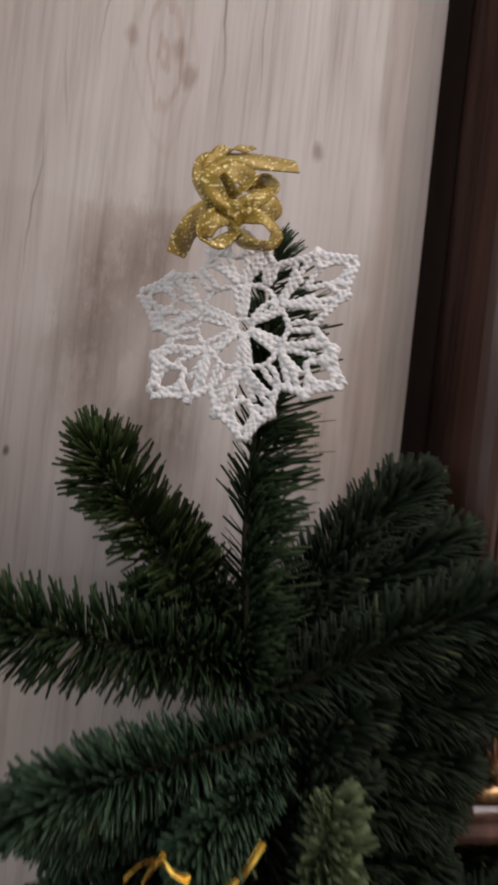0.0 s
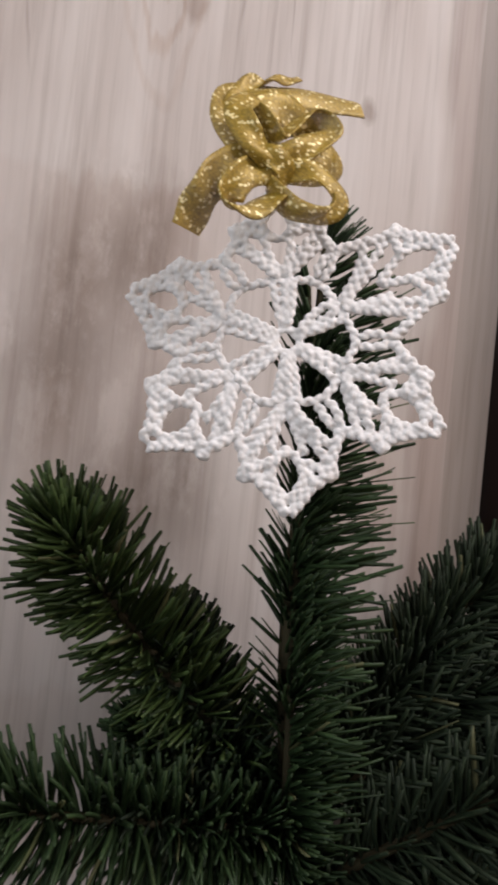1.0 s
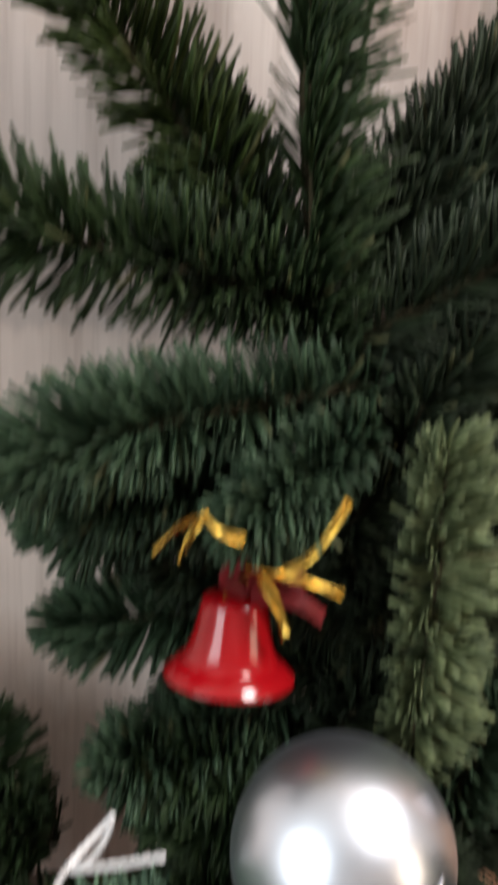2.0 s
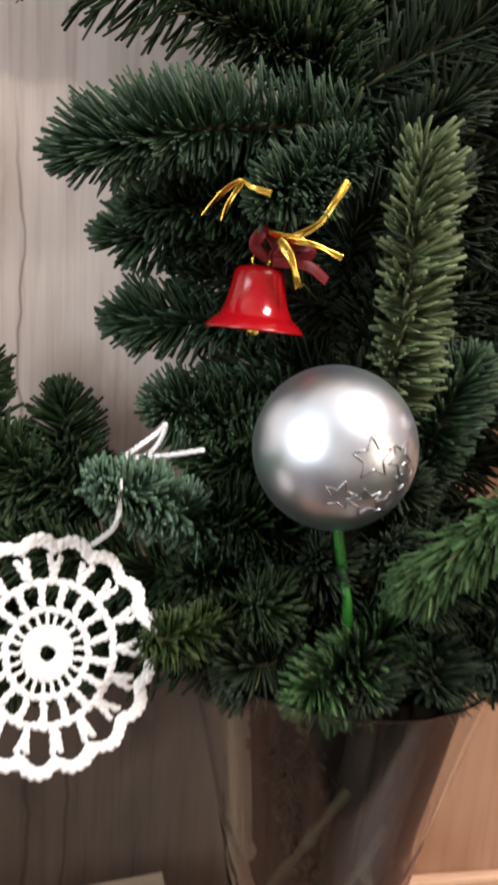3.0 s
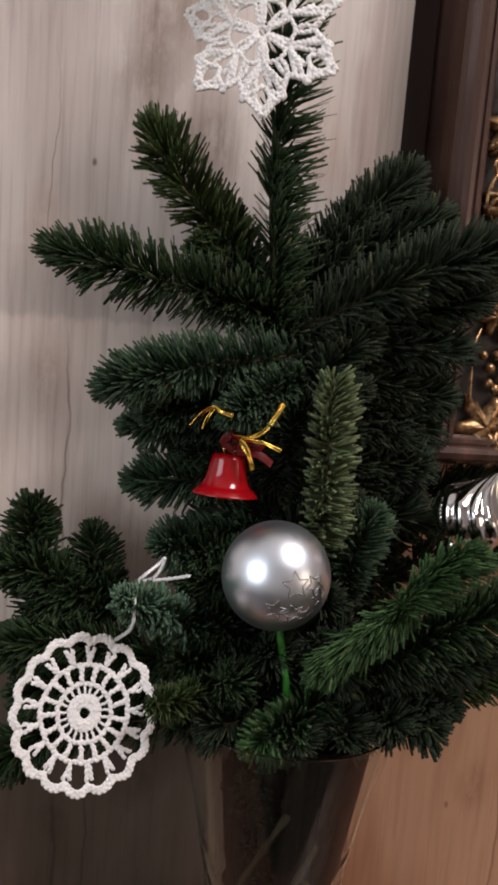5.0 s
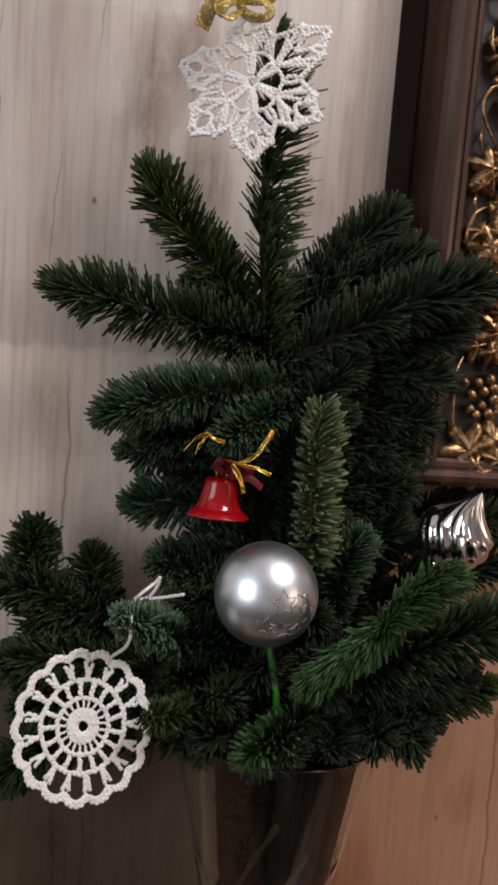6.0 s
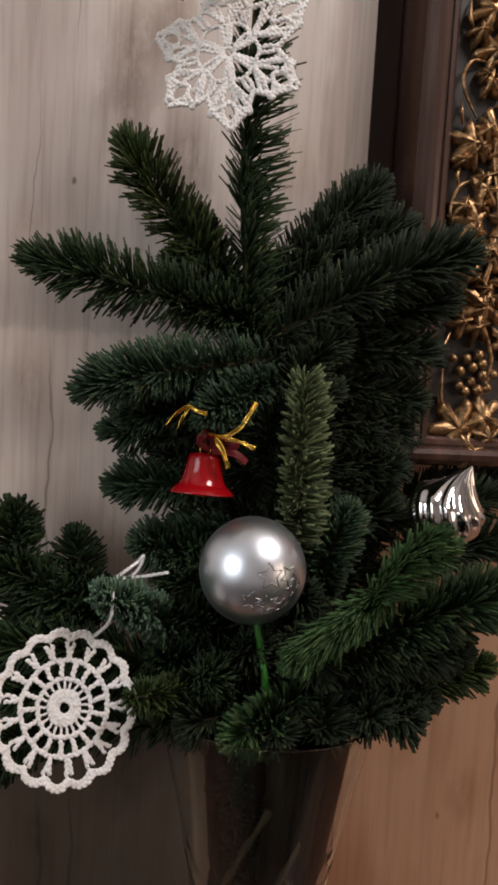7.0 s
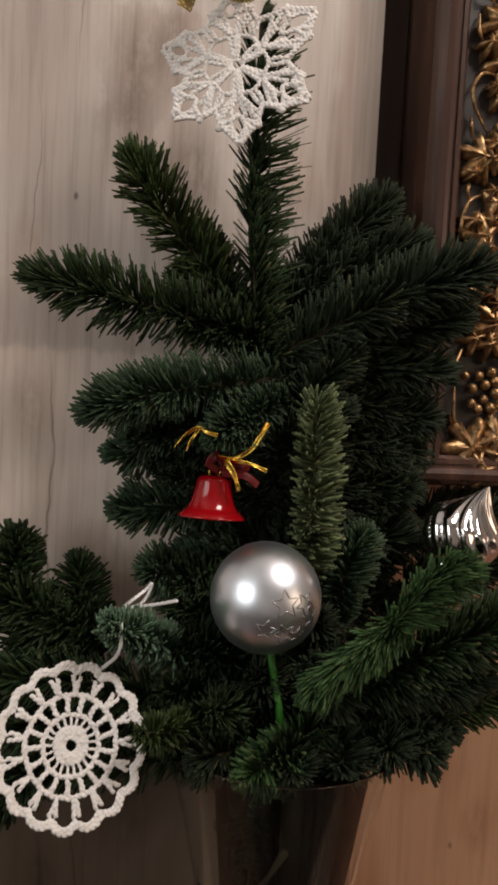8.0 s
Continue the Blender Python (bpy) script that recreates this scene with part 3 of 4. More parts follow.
shoot(b, [(0.140, 0.300, 1.006), (0.145, 0.290, 1.039), (0.152, 0.286, 1.063)], FIRBLUE, 0.018, 60, up=FRONT, lean=62)
shoot(b, [(0.134, 0.290, 0.951), (0.135, 0.250, 0.952), (0.133, 0.235, 0.950)], FIRSHADE, 0.019, 46, up=FRONT, front=0.06)
shoot(b, [(0.135, 0.290, 0.947), (0.155, 0.250, 0.956), (0.161, 0.235, 0.956)], FIRSHADE, 0.019, 46, up=FRONT, front=0.06)
shoot(b, [(0.113, 0.290, 0.951), (0.076, 0.255, 0.950), (0.060, 0.250, 0.950)], FIRSHADE, 0.019, 46, up=FRONT, front=0.06)
shoot(b, [(0.120, 0.290, 0.947), (0.105, 0.250, 0.949), (0.106, 0.235, 0.947)], FIRSHADE, 0.019, 46, up=FRONT, front=0.06)
shoot(b, [(0.138, 0.290, 0.991), (0.135, 0.260, 0.989), (0.128, 0.245, 0.979)], FIRSHADE, 0.019, 46, up=FRONT, front=0.06)
# extra dark shoots that fill the shadowed gap under the carved panel
shoot(b, [(0.142, 0.330, 1.066), (0.175, 0.325, 1.082), (0.192, 0.320, 1.089)], FIRSHADE, 0.02, 46, up=FRONT)
shoot(b, [(0.143, 0.325, 1.044), (0.172, 0.320, 1.054), (0.190, 0.318, 1.055)], FIRSHADE, 0.02, 46, up=FRONT)
shoot(b, [(0.201, 0.335, 1.044), (0.233, 0.335, 1.055), (0.267, 0.330, 1.069)], FIRSHADE, 0.02, 40, up=FRONT)
shoot(b, [(0.194, 0.320, 1.024), (0.235, 0.325, 1.031), (0.273, 0.320, 1.044)], FIRSHADE, 0.02, 40, up=FRONT)
shoot(b, [(0.211, 0.355, 1.062), (0.247, 0.360, 1.068), (0.290, 0.360, 1.074)], FIRSHADE, 0.018, 40, up=FRONT)
shoot(b, [(0.151, 0.270, 0.953), (0.171, 0.245, 0.956), (0.181, 0.235, 0.956)], FIRSHADE, 0.019, 46, up=FRONT, front=0.06)
shoot(b, [(0.153, 0.335, 1.135), (0.187, 0.330, 1.133), (0.202, 0.325, 1.131)], FIRSHADE, 0.02, 46, up=FRONT)

# ---- inner shoots that fill the bouquet, shade put into their needle colour ----
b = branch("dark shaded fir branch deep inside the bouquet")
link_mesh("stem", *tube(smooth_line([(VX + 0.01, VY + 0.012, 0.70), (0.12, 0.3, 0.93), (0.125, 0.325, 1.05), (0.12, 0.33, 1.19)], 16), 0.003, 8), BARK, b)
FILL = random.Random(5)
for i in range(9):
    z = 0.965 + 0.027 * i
    shoot(b, [(0.12, 0.325, z), (0.15, 0.33, z + 0.012), (0.178 + FILL.uniform(-0.012, 0.014), 0.325, z + FILL.uniform(0.0, 0.025))], FIRSHADE, 0.021, 44, up=FRONT)
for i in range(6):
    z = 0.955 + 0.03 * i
    shoot(b, [(0.12, 0.32, z), (0.085, 0.325, z + 0.008), (0.05 + FILL.uniform(-0.01, 0.012), 0.325, z + FILL.uniform(-0.005, 0.02))], FIRSHADE, 0.019, 44, up=FRONT)
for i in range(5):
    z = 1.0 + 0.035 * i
    shoot(b, [(0.118, 0.32, z - 0.03), (0.117 + FILL.uniform(-0.02, 0.02), 0.312, z + 0.005), (0.112 + FILL.uniform(-0.035, 0.035), 0.305, z + 0.03)], FIRSHADE, 0.019, 46, up=FRONT)
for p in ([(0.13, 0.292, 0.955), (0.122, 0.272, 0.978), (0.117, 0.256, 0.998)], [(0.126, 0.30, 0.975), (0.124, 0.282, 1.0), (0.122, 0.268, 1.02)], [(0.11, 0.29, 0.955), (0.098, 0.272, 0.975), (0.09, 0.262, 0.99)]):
    shoot(b, p, FIRSHADE, 0.018, 56, up=FRONT, front=0.35)
b = branch("dry brown-tipped fir twig beside the carved panel")
shoot(b, [(0.13, 0.33, 1.06), (0.173, 0.345, 1.08), (0.205, 0.34, 1.058)], FIRDRY, 0.017, 26, up=(0.2, -0.7, -0.6), spread=70)

# ---- ornaments ----


def plane_pose(centre, du, dv):
    """Pose of a flat thing: du, dv are the slopes of y along x and z."""
    e1 = Vector((1, du, 0)).normalized()
    e2 = Vector((0, dv, 1))
    e2 = (e2 - e1 * e2.dot(e1)).normalized()
    e3 = e1.cross(e2)
    m = Matrix((e1, e2, e3)).transposed().to_4x4()
    m.translation = centre
    return m


def yarn(heap, pts, r=0.0009, closed=False, wave=0.18, step=0.0027):
    """A crocheted chain: V-shaped stitches of soft yarn, each hooked into the one before."""
    r = r * 1.1
    pts = [tuple(float(c) + FILL.uniform(-0.0005, 0.0005) for c in p) for p in pts]
    line = smooth_line(pts + [pts[0]] if closed else pts, 8 * len(pts))
    gaps = np.linalg.norm(np.diff(line, axis=0), axis=1)
    along = np.concatenate([[0], np.cumsum(gaps)])
    count = max(2, round(along[-1] / step))

    def at(d):
        return np.array([np.interp(d, along, line[:, c]) for c in range(3)])
    core = [at(along[-1] * k / (2 * count)) for k in range(2 * count + (0 if closed else 1))]
    heap.add(tube(core, [r * (0.86 + FILL.uniform(-wave, wave) * 0.5) for _ in core], 7, closed))
    for k in range(2 * count):
        g = 1 if k % 2 else -1
        p0, p1 = at(along[-1] * max(0.0, k - 0.55) / (2 * count)), at(along[-1] * min(2 * count, k + 1.5) / (2 * count))
        sd = unit(np.cross((0, 0, 1), p1 - p0))
        up = np.array((0, 0, (0.75 + FILL.uniform(-0.15, 0.3)) * r))
        fat = r * 0.62 * (1 + FILL.uniform(-wave, wave))
        q = [p0 - sd * g * 0.35 * r + up * 0.5, (p0 + p1) / 2 + sd * g * 0.55 * r + up, p1 + sd * g * 0.75 * r - up * 0.3]
        heap.add(tube(smooth_line(q, 6), [fat * w for w in (0.7, 0.95, 1.1, 1.1, 0.95, 0.7)], 7))


def crochet(name, heap, root):
    """One worked piece: the stitches fused and softened as cotton is."""
    ob = link_mesh(name, heap.v, heap.f, COTTON, root)
    fuse = ob.modifiers.new("fuse", "REMESH")
    fuse.mode, fuse.voxel_size, fuse.use_smooth_shade = "VOXEL", 0.00034, True
    ease = ob.modifiers.new("ease", "SMOOTH")
    ease.factor, ease.iterations = 0.5, 3
    return ob


def polar(ang, r, s=0.0, z=0.0):
    c, d = math.cos(ang), math.sin(ang)
    return (r * c - s * d, r * d + s * c, z)


def snowflake():
    arms = [(-84, 0.0455), (-26, 0.0455), (37, 0.0525), (100, 0.041), (168, 0.043), (223, 0.0455)]
    root = new("crochet_snowflake")
    root.matrix_world = plane_pose((0.0655, 0.2905, 1.322), -0.29, 0.16)
    tagged(root, "white crocheted cotton snowflake tied to the fir tip with gold ribbon", "snowflake ornament")
    core = Heap()
    yarn(core, [polar(2 * math.pi * i / 8, 0.0034) for i in range(8)], 0.0009, closed=True)
    for i, (deg, R) in enumerate(arms):
        a = radians(deg)
        nxt = radians(arms[(i + 1) % 6][0] + (360 if i == 5 else 0))
        mid = (a + nxt) / 2
        gap = (nxt - a) / 2
        h = Heap()
        # inner leaf: stitches that spread from the centre ring
        for s in (-0.0021, 0.0, 0.0021):
            yarn(core, [polar(a, 0.0036, s * 0.35), polar(a, 0.0095, s, 0.0005), polar(a, 0.0158, s * 1.25, 0.0003)], 0.00088)
        # chain that links the leaves
        yarn(core, [polar(a, 0.0162), polar(a + gap * 0.5, 0.0170, 0, 0.0004), polar(mid, 0.0182), polar(nxt - gap * 0.5, 0.0170, 0, 0.0004), polar(nxt, 0.0162)], 0.00095)
        # fan at the foot of each point, its outline, the slit inside it and its picots
        q = R / 0.0455
        for sg, g in ((1, gap), (-1, (a - radians(arms[i - 1][0] - (360 if i == 0 else 0))) / 2)):
            valley = polar(a + sg * g, 0.0268)
            edge = [valley, polar(a, 0.0312 * q, sg * 0.0112, 0.0003), polar(a, 0.0352 * q, sg * 0.0098), polar(a, 0.0392 * q, sg * 0.0056), polar(a, R, sg * 0.0006)]
            yarn(h, edge, 0.00112)
            slit = [polar(a, 0.0285), polar(a, 0.0325 * q, sg * 0.0036, 0.0004), polar(a, 0.0375 * q, sg * 0.0036), polar(a, R - 0.0036, sg * 0.0004)]
            yarn(h, slit, 0.00105)
            rim = smooth_line(edge, 17)
            ins = smooth_line(slit, 17)
            foot = polar(a, 0.0168, sg * 0.0008)
            for k in (3, 6):
                yarn(h, [foot, (np.array(foot) * 0.45 + rim[k] * 0.55) * (1, 1, 0) + np.array((0, 0, 0.0006)), rim[k] * 0.96], 0.0010)
            for k in (7, 10):
                yarn(h, [ins[k - 2], rim[k]], 0.00105)
            yarn(h, [polar(a + sg * g * 0.90, 0.0182), polar(a + sg * g * 0.86, 0.0235, 0, 0.0003), np.array(valley) * 0.98 + np.array(polar(a, 0.0006))], 0.0010)
            yarn(h, [polar(a, 0.0170), polar(a, 0.0225, sg * 0.0022), polar(a, 0.0300, sg * 0.0042)], 0.0010)
            for k, ht in ((1, 0.0010), (7, 0.0021)):
                c = rim[k]
                out = unit(c - np.array(polar(a, 0.026)))
                t = unit(rim[k + 1] - rim[k - 1])
                yarn(h, [c - t * 0.0018, c + out * ht - t * 0.0008, c + out * ht + t * 0.0008, c + t * 0.0018], 0.00095)
        crochet("point", h, root)
    crochet("centre_rosette", core, root)


def doily():
    root = new("crochet_doily")
    root.matrix_world = plane_pose((-0.008, 0.239, 0.9635), 0.14, 0.38) @ Matrix.Rotation(radians(4), 4, "Z")
    tagged(root, "round white crocheted cotton doily hanging on a silver cord", "doily ornament")
    n, sx, sy = 17, 0.97, 1.05

    def q(a, r, s=0.0, z=0.0):
        p = polar(a, r, s, z)
        return (p[0] * sx, p[1] * sy, p[2])

    def ring(h, r, t, m=36, z=0.0):
        yarn(h, [q(2 * math.pi * i / m, r, 0, z) for i in range(m)], t, closed=True)
    c = Heap()
    for r, t in ((0.0040, 0.0010), (0.0060, 0.0011), (0.0081, 0.0010)):
        ring(c, r, t, 24)
    for i in range(22):
        a = 2 * math.pi * i / 22
        yarn(c, [q(a, 0.0039, 0, 0.0003), q(a, 0.0060, 0, 0.0006), q(a, 0.0084, 0, 0.0003)], 0.0007)
    crochet("centre_rosette", c, root)
    m1 = Heap()
    for i in range(n + 4):
        a = 2 * math.pi * i / (n + 4)
        yarn(m1, [q(a, 0.0086), q(a, 0.0108, 0.0001, 0.0003), q(a, 0.0132)], 0.0006)
    ring(m1, 0.0140, 0.0010)
    crochet("inner_ring", m1, root)
    m2 = Heap()
    for i in range(n):
        a = 2 * math.pi * i / n + 0.1
        yarn(m2, [q(a, 0.0145), q(a, 0.0180, 0.0002, 0.0004), q(a, 0.0222)], 0.00105)
        yarn(m2, [q(a, 0.0195), q(a, 0.0225, 0.0012)], 0.0008)
    ring(m2, 0.0230, 0.00105, 48)
    crochet("middle_ring", m2, root)
    m3 = Heap()
    for i in range(n):
        a = 2 * math.pi * (i + 0.5) / n + 0.1
        for s in (-0.0008, 0.0008):
            yarn(m3, [q(a, 0.0232, s * 0.4), q(a, 0.0270, s, 0.0005), q(a, 0.0318, s * 2.4)], 0.0009)
        a2 = a + 2 * math.pi / n
        mid = (a + a2) / 2
        for off, t in ((0.0006, 0.0010), (0.0026, 0.0011)):
            yarn(m3, [q(a, 0.0322 + off), q(a + (mid - a) * 0.45, 0.0345 + off, 0, 0.0004), q(mid, 0.0355 + off), q(a2 - (mid - a) * 0.45, 0.0345 + off, 0, 0.0004), q(a2, 0.0322 + off)], t)
    crochet("scalloped_edge", m3, root)
    return root


snowflake()
round_doily = doily()

# silver cord of the doily: up over the shoot, a loop and a loose end
cd = Heap()
path = smooth_line([(0.006, 0.2525, 0.998), (0.013, 0.238, 1.010), (0.0146, 0.238, 1.018), (0.0145, 0.246, 1.025), (0.016, 0.258, 1.028), (0.019, 0.267, 1.0285), (0.027, 0.274, 1.033),
                    (0.0305, 0.275, 1.0365), (0.029, 0.274, 1.031), (0.0245, 0.272, 1.0255), (0.020, 0.271, 1.0245), (0.031, 0.269, 1.0262), (0.0445, 0.267, 1.0293)], 150)
for k in range(3):
    tw = []
    for i, p in enumerate(path):
        a = i * 0.75 + k * 2.094
        tw.append(p + 0.00045 * np.array((math.cos(a), math.sin(a) * 0.6, math.sin(a))))
    cd.add(tube(tw, 0.00062, 6))
cord = link_mesh("cord", cd.v, cd.f, CORD, round_doily, "twisted silver cord looped over the fir shoot")
cord.matrix_parent_inverse = round_doily.matrix_world.inverted()


def strip(pts, width, n=60, ripple=0.0005, thick=0.00025, facing=(0.1, -1, 0.15), turns=0.0, taper=0.0):
    """A band of cloth along a path: its face looks to `facing`, rolling by `turns`."""
    line = smooth_line(pts, n)
    V, F = [], []
    face = np.array(facing, float)
    cols = 7
    for i in range(n):
        t = unit(line[min(i + 1, n - 1)] - line[max(i - 1, 0)])
        f = unit(face - t * np.dot(face, t))
        s = np.cross(t, f)
        a = turns * 2 * math.pi * i / (n - 1)
        s, f = math.cos(a) * s + math.sin(a) * f, -math.sin(a) * s + math.cos(a) * f
        w = width * (1 - taper * abs(2 * i / (n - 1) - 1) ** 3)
        for side in (1, -1):
            for c in range(cols):
                x = c / (cols - 1) - 0.5
                h = ripple * math.sin(i * 0.21 + c * 0.7) + ripple * 1.4 * math.cos(x * 5 + i * 0.09) + side * thick
                V.append(line[i] + s * x * w + f * h)
    r = 2 * cols
    for i in range(n - 1):
        for c in range(cols - 1):
            o = i * r + c
            F.append((o, o + 1, o + r + 1, o + r))
            o += cols
            F.append((o, o + r, o + r + 1, o + 1))
        F.append((i * r, i * r + r, i * r + r + cols, i * r + cols))
        F.append((i * r + cols - 1, i * r + 2 * cols - 1, i * r + r + 2 * cols - 1, i * r + r + cols - 1))
    return V, F


bow = tagged(new("gold_ribbon_bow"), "sheer glittering gold ribbon tied in a bow above the snowflake", "ribbon bow")
for name, pts, w, tr in (
        ("tail", [(0.053, 0.283, 1.362), (0.0455, 0.284, 1.369), (0.043, 0.289, 1.377), (0.048, 0.296, 1.386), (0.062, 0.297, 1.3885), (0.083, 0.3, 1.391)], 0.0066, 0.1),
        ("tail", [(0.044, 0.292, 1.378), (0.049, 0.297, 1.388), (0.056, 0.298, 1.392), (0.064, 0.300, 1.395)], 0.004, 0.2),
        ("loop", [(0.053, 0.279, 1.361), (0.049, 0.281, 1.372), (0.055, 0.283, 1.378), (0.064, 0.286, 1.374), (0.0725, 0.288, 1.370), (0.067, 0.284, 1.3655), (0.057, 0.280, 1.363)], 0.0075, 0.1),
        ("loop", [(0.054, 0.279, 1.361), (0.064, 0.276, 1.361), (0.0705, 0.276, 1.356), (0.067, 0.274, 1.3505), (0.059, 0.274, 1.350), (0.053, 0.277, 1.356)], 0.005, 0.3),
        ("tail", [(0.053, 0.279, 1.361), (0.046, 0.277, 1.360), (0.040, 0.276, 1.355), (0.037, 0.277, 1.349), (0.0350, 0.279, 1.3425)], 0.0075, 0.12),
        ("loop", [(0.054, 0.278, 1.360), (0.047, 0.275, 1.357), (0.043, 0.274, 1.350), (0.048, 0.274, 1.348), (0.055, 0.276, 1.354)], 0.006, 0.2)):
    v, f = strip(pts, w * 1.25, 80, turns=tr * 0.8, ripple=0.00065)
    link_mesh(name, v, f, GOLDRIBBON, bow)
for pts, w, tr in (([(0.053, 0.277, 1.362), (0.047, 0.275, 1.366), (0.044, 0.278, 1.373), (0.049, 0.280, 1.376), (0.055, 0.279, 1.367)], 0.007, 0.2),
                   ([(0.056, 0.277, 1.364), (0.063, 0.277, 1.368), (0.069, 0.281, 1.374), (0.064, 0.283, 1.377), (0.055, 0.280, 1.369)], 0.006, 0.25)):
    v, f = strip(pts, w, 50, turns=tr, ripple=0.0007)
    link_mesh("loop", v, f, GOLDRIBBON, bow)
v, f = strip([(0.050, 0.279, 1.365), (0.0525, 0.2755, 1.363), (0.056, 0.2755, 1.3605), (0.058, 0.279, 1.358), (0.055, 0.2825, 1.36), (0.051, 0.282, 1.364)], 0.006, 40)
link_mesh("knot", v, f, GOLDRIBBON, bow)

# red bell with its bows
bell = new("red_bell")
bell.matrix_world = Matrix.Translation((0.0635, 0.287, 1.0838)) @ Euler((radians(-6), radians(3), 0)).to_matrix().to_4x4() @ Matrix.Diagonal((1.04, 1.04, 0.84, 1))
tagged(bell, "small glossy red metal bell hanging from the fir branch", "bell")
prof = [(0.0005, 0.0142), (0.004, 0.0142), (0.0072, 0.0136), (0.0088, 0.0122), (0.0094, 0.0100), (0.0099, 0.0060), (0.0107, 0.0010), (0.0118, -0.0040), (0.0134, -0.0080), (0.0142, -0.0092), (0.0147, -0.0093),
        (0.0162, -0.0112), (0.0180, -0.0134), (0.0183, -0.0142), (0.0178, -0.0147), (0.0165, -0.0132), (0.0128, -0.0085), (0.0100, 0.0010), (0.0086, 0.0100), (0.0005, 0.0128)]
v, f = lathe(prof, 64)
link_mesh("bell_body", v, f, RED, bell)
v, f = lathe([(0.0002, -0.0175), (0.0022, -0.0165), (0.003, -0.0145), (0.0022, -0.0125), (0.0006, -0.0115), (0.0005, 0.012)], 16)
link_mesh("clapper", v, f, GOLDFOIL, bell, "small gilt clapper")
lp = [(0.0032 * math.cos(a), 0, 0.0165 + 0.0032 * math.sin(a)) for a in np.linspace(0, 2 * math.pi, 20, endpoint=False)]
link_mesh("hanging_loop", *tube(lp, 0.0006, 6, True), GOLDFOIL, bell, "thin gilt wire loop")
rb = tagged(new("red_ribbon_bow"), "narrow shiny red ribbon bow on top of the bell", "ribbon bow")
for name, pts in (("loop", [(0.066, 0.281, 1.0985), (0.060, 0.279, 1.103), (0.063, 0.278, 1.108), (0.068, 0.280, 1.103), (0.067, 0.281, 1.0985)]),
                  ("loop", [(0.067, 0.281, 1.0985), (0.073, 0.278, 1.104), (0.080, 0.277, 1.103), (0.077, 0.278, 1.099), (0.067, 0.280, 1.098)]),
                  ("tail", [(0.067, 0.280, 1.098), (0.075, 0.278, 1.098), (0.081, 0.277, 1.0965), (0.087, 0.277, 1.092)])):
    v, f = strip(pts, 0.0048, 36, 0.0002, turns=0.1)
    link_mesh(name, v, f, REDRIBBON, rb)
gf = tagged(new("gold_foil_tie"), "gold foil strips tied round the bell's branch", "foil tie")
for pts, w in (([(0.040, 0.277, 1.112), (0.046, 0.274, 1.1195), (0.0515, 0.268, 1.1235), (0.055, 0.264, 1.1215), (0.061, 0.262, 1.1195)], 0.0022),
               ([(0.0465, 0.275, 1.1105), (0.049, 0.274, 1.117), (0.053, 0.273, 1.1235)], 0.002),
               ([(0.064, 0.275, 1.108), (0.072, 0.273, 1.107), (0.081, 0.272, 1.112), (0.086, 0.271, 1.120), (0.0905, 0.272, 1.127)], 0.003),
               ([(0.070, 0.274, 1.106), (0.081, 0.273, 1.1045), (0.0905, 0.272, 1.1005)], 0.0022),
               ([(0.068, 0.274, 1.106), (0.0715, 0.272, 1.1005), (0.074, 0.272, 1.0945), (0.0755, 0.273, 1.089)], 0.0038)):
    v, f = strip(pts, w * 0.8, 36, 0.0006, turns=0.12, thick=0.00015)
    link_mesh("strip", v, f, GOLDFOIL, gf)

# silver ball on a stick
ball = new("silver_bauble")
ball.location = (0.091, 0.258, 1.034)
tagged(ball, "satin silver ball with glitter stars on a green plastic stick", "bauble")
v, f = lathe([(0.03 * math.sin(a), -0.03 * math.cos(a)) for a in np.linspace(0.002, math.pi - 0.002, 48)], 72)
link_mesh("ball", v, f, SATIN, ball)
link_mesh("stick", *tube(smooth_line([(0.0040, -0.0005, -0.0285), (0.0072, -0.0030, -0.0482), (0.0108, -0.0050, -0.0676), (0.020, 0.012, -0.13), (0.022, 0.022, -0.155)], 24), 0.0021, 10), STEMGREEN, ball, "bright green plastic stick")


def star(direction, size, spin, w=0.00055):
    """A raised outline of a five-pointed star on the ball."""
    d = unit(np.array(direction, float))
    e1 = unit(np.cross((0, 0, 1), d))
    e2 = np.cross(d, e1)
    pts = []
    for i in range(10):
        r = size * (1.0 if i % 2 == 0 else 0.46)
        a = spin + i * math.pi / 5
        pts.append(r * (math.cos(a) * e1 + math.sin(a) * e2))
    line = []
    for i in range(10):
        for k in range(5):
            p = pts[i] * (1 - k / 5) + pts[(i + 1) % 10] * k / 5
            line.append(unit(d * 0.03 + p) * 0.0300)
    link_mesh("glitter_star", *tube(line, w, 5, True), GLITTER, ball, "glitter star outline")


for way, size, spin, w in (((0.16, -0.975, 0.15), 0.0078, 0.4, 0.0004), ((0.52, -0.84, 0.13), 0.0062, 0.9, 0.00045), ((-0.16, -0.93, -0.30), 0.0060, 0.1, 0.0003),
                           ((0.62, -0.76, -0.12), 0.0058, 0.5, 0.0003), ((0.16, -0.92, -0.38), 0.0062, 0.7, 0.0003), ((0.40, -0.80, -0.42), 0.0050, 0.2, 0.0003)):
    star(way, size, spin, w)

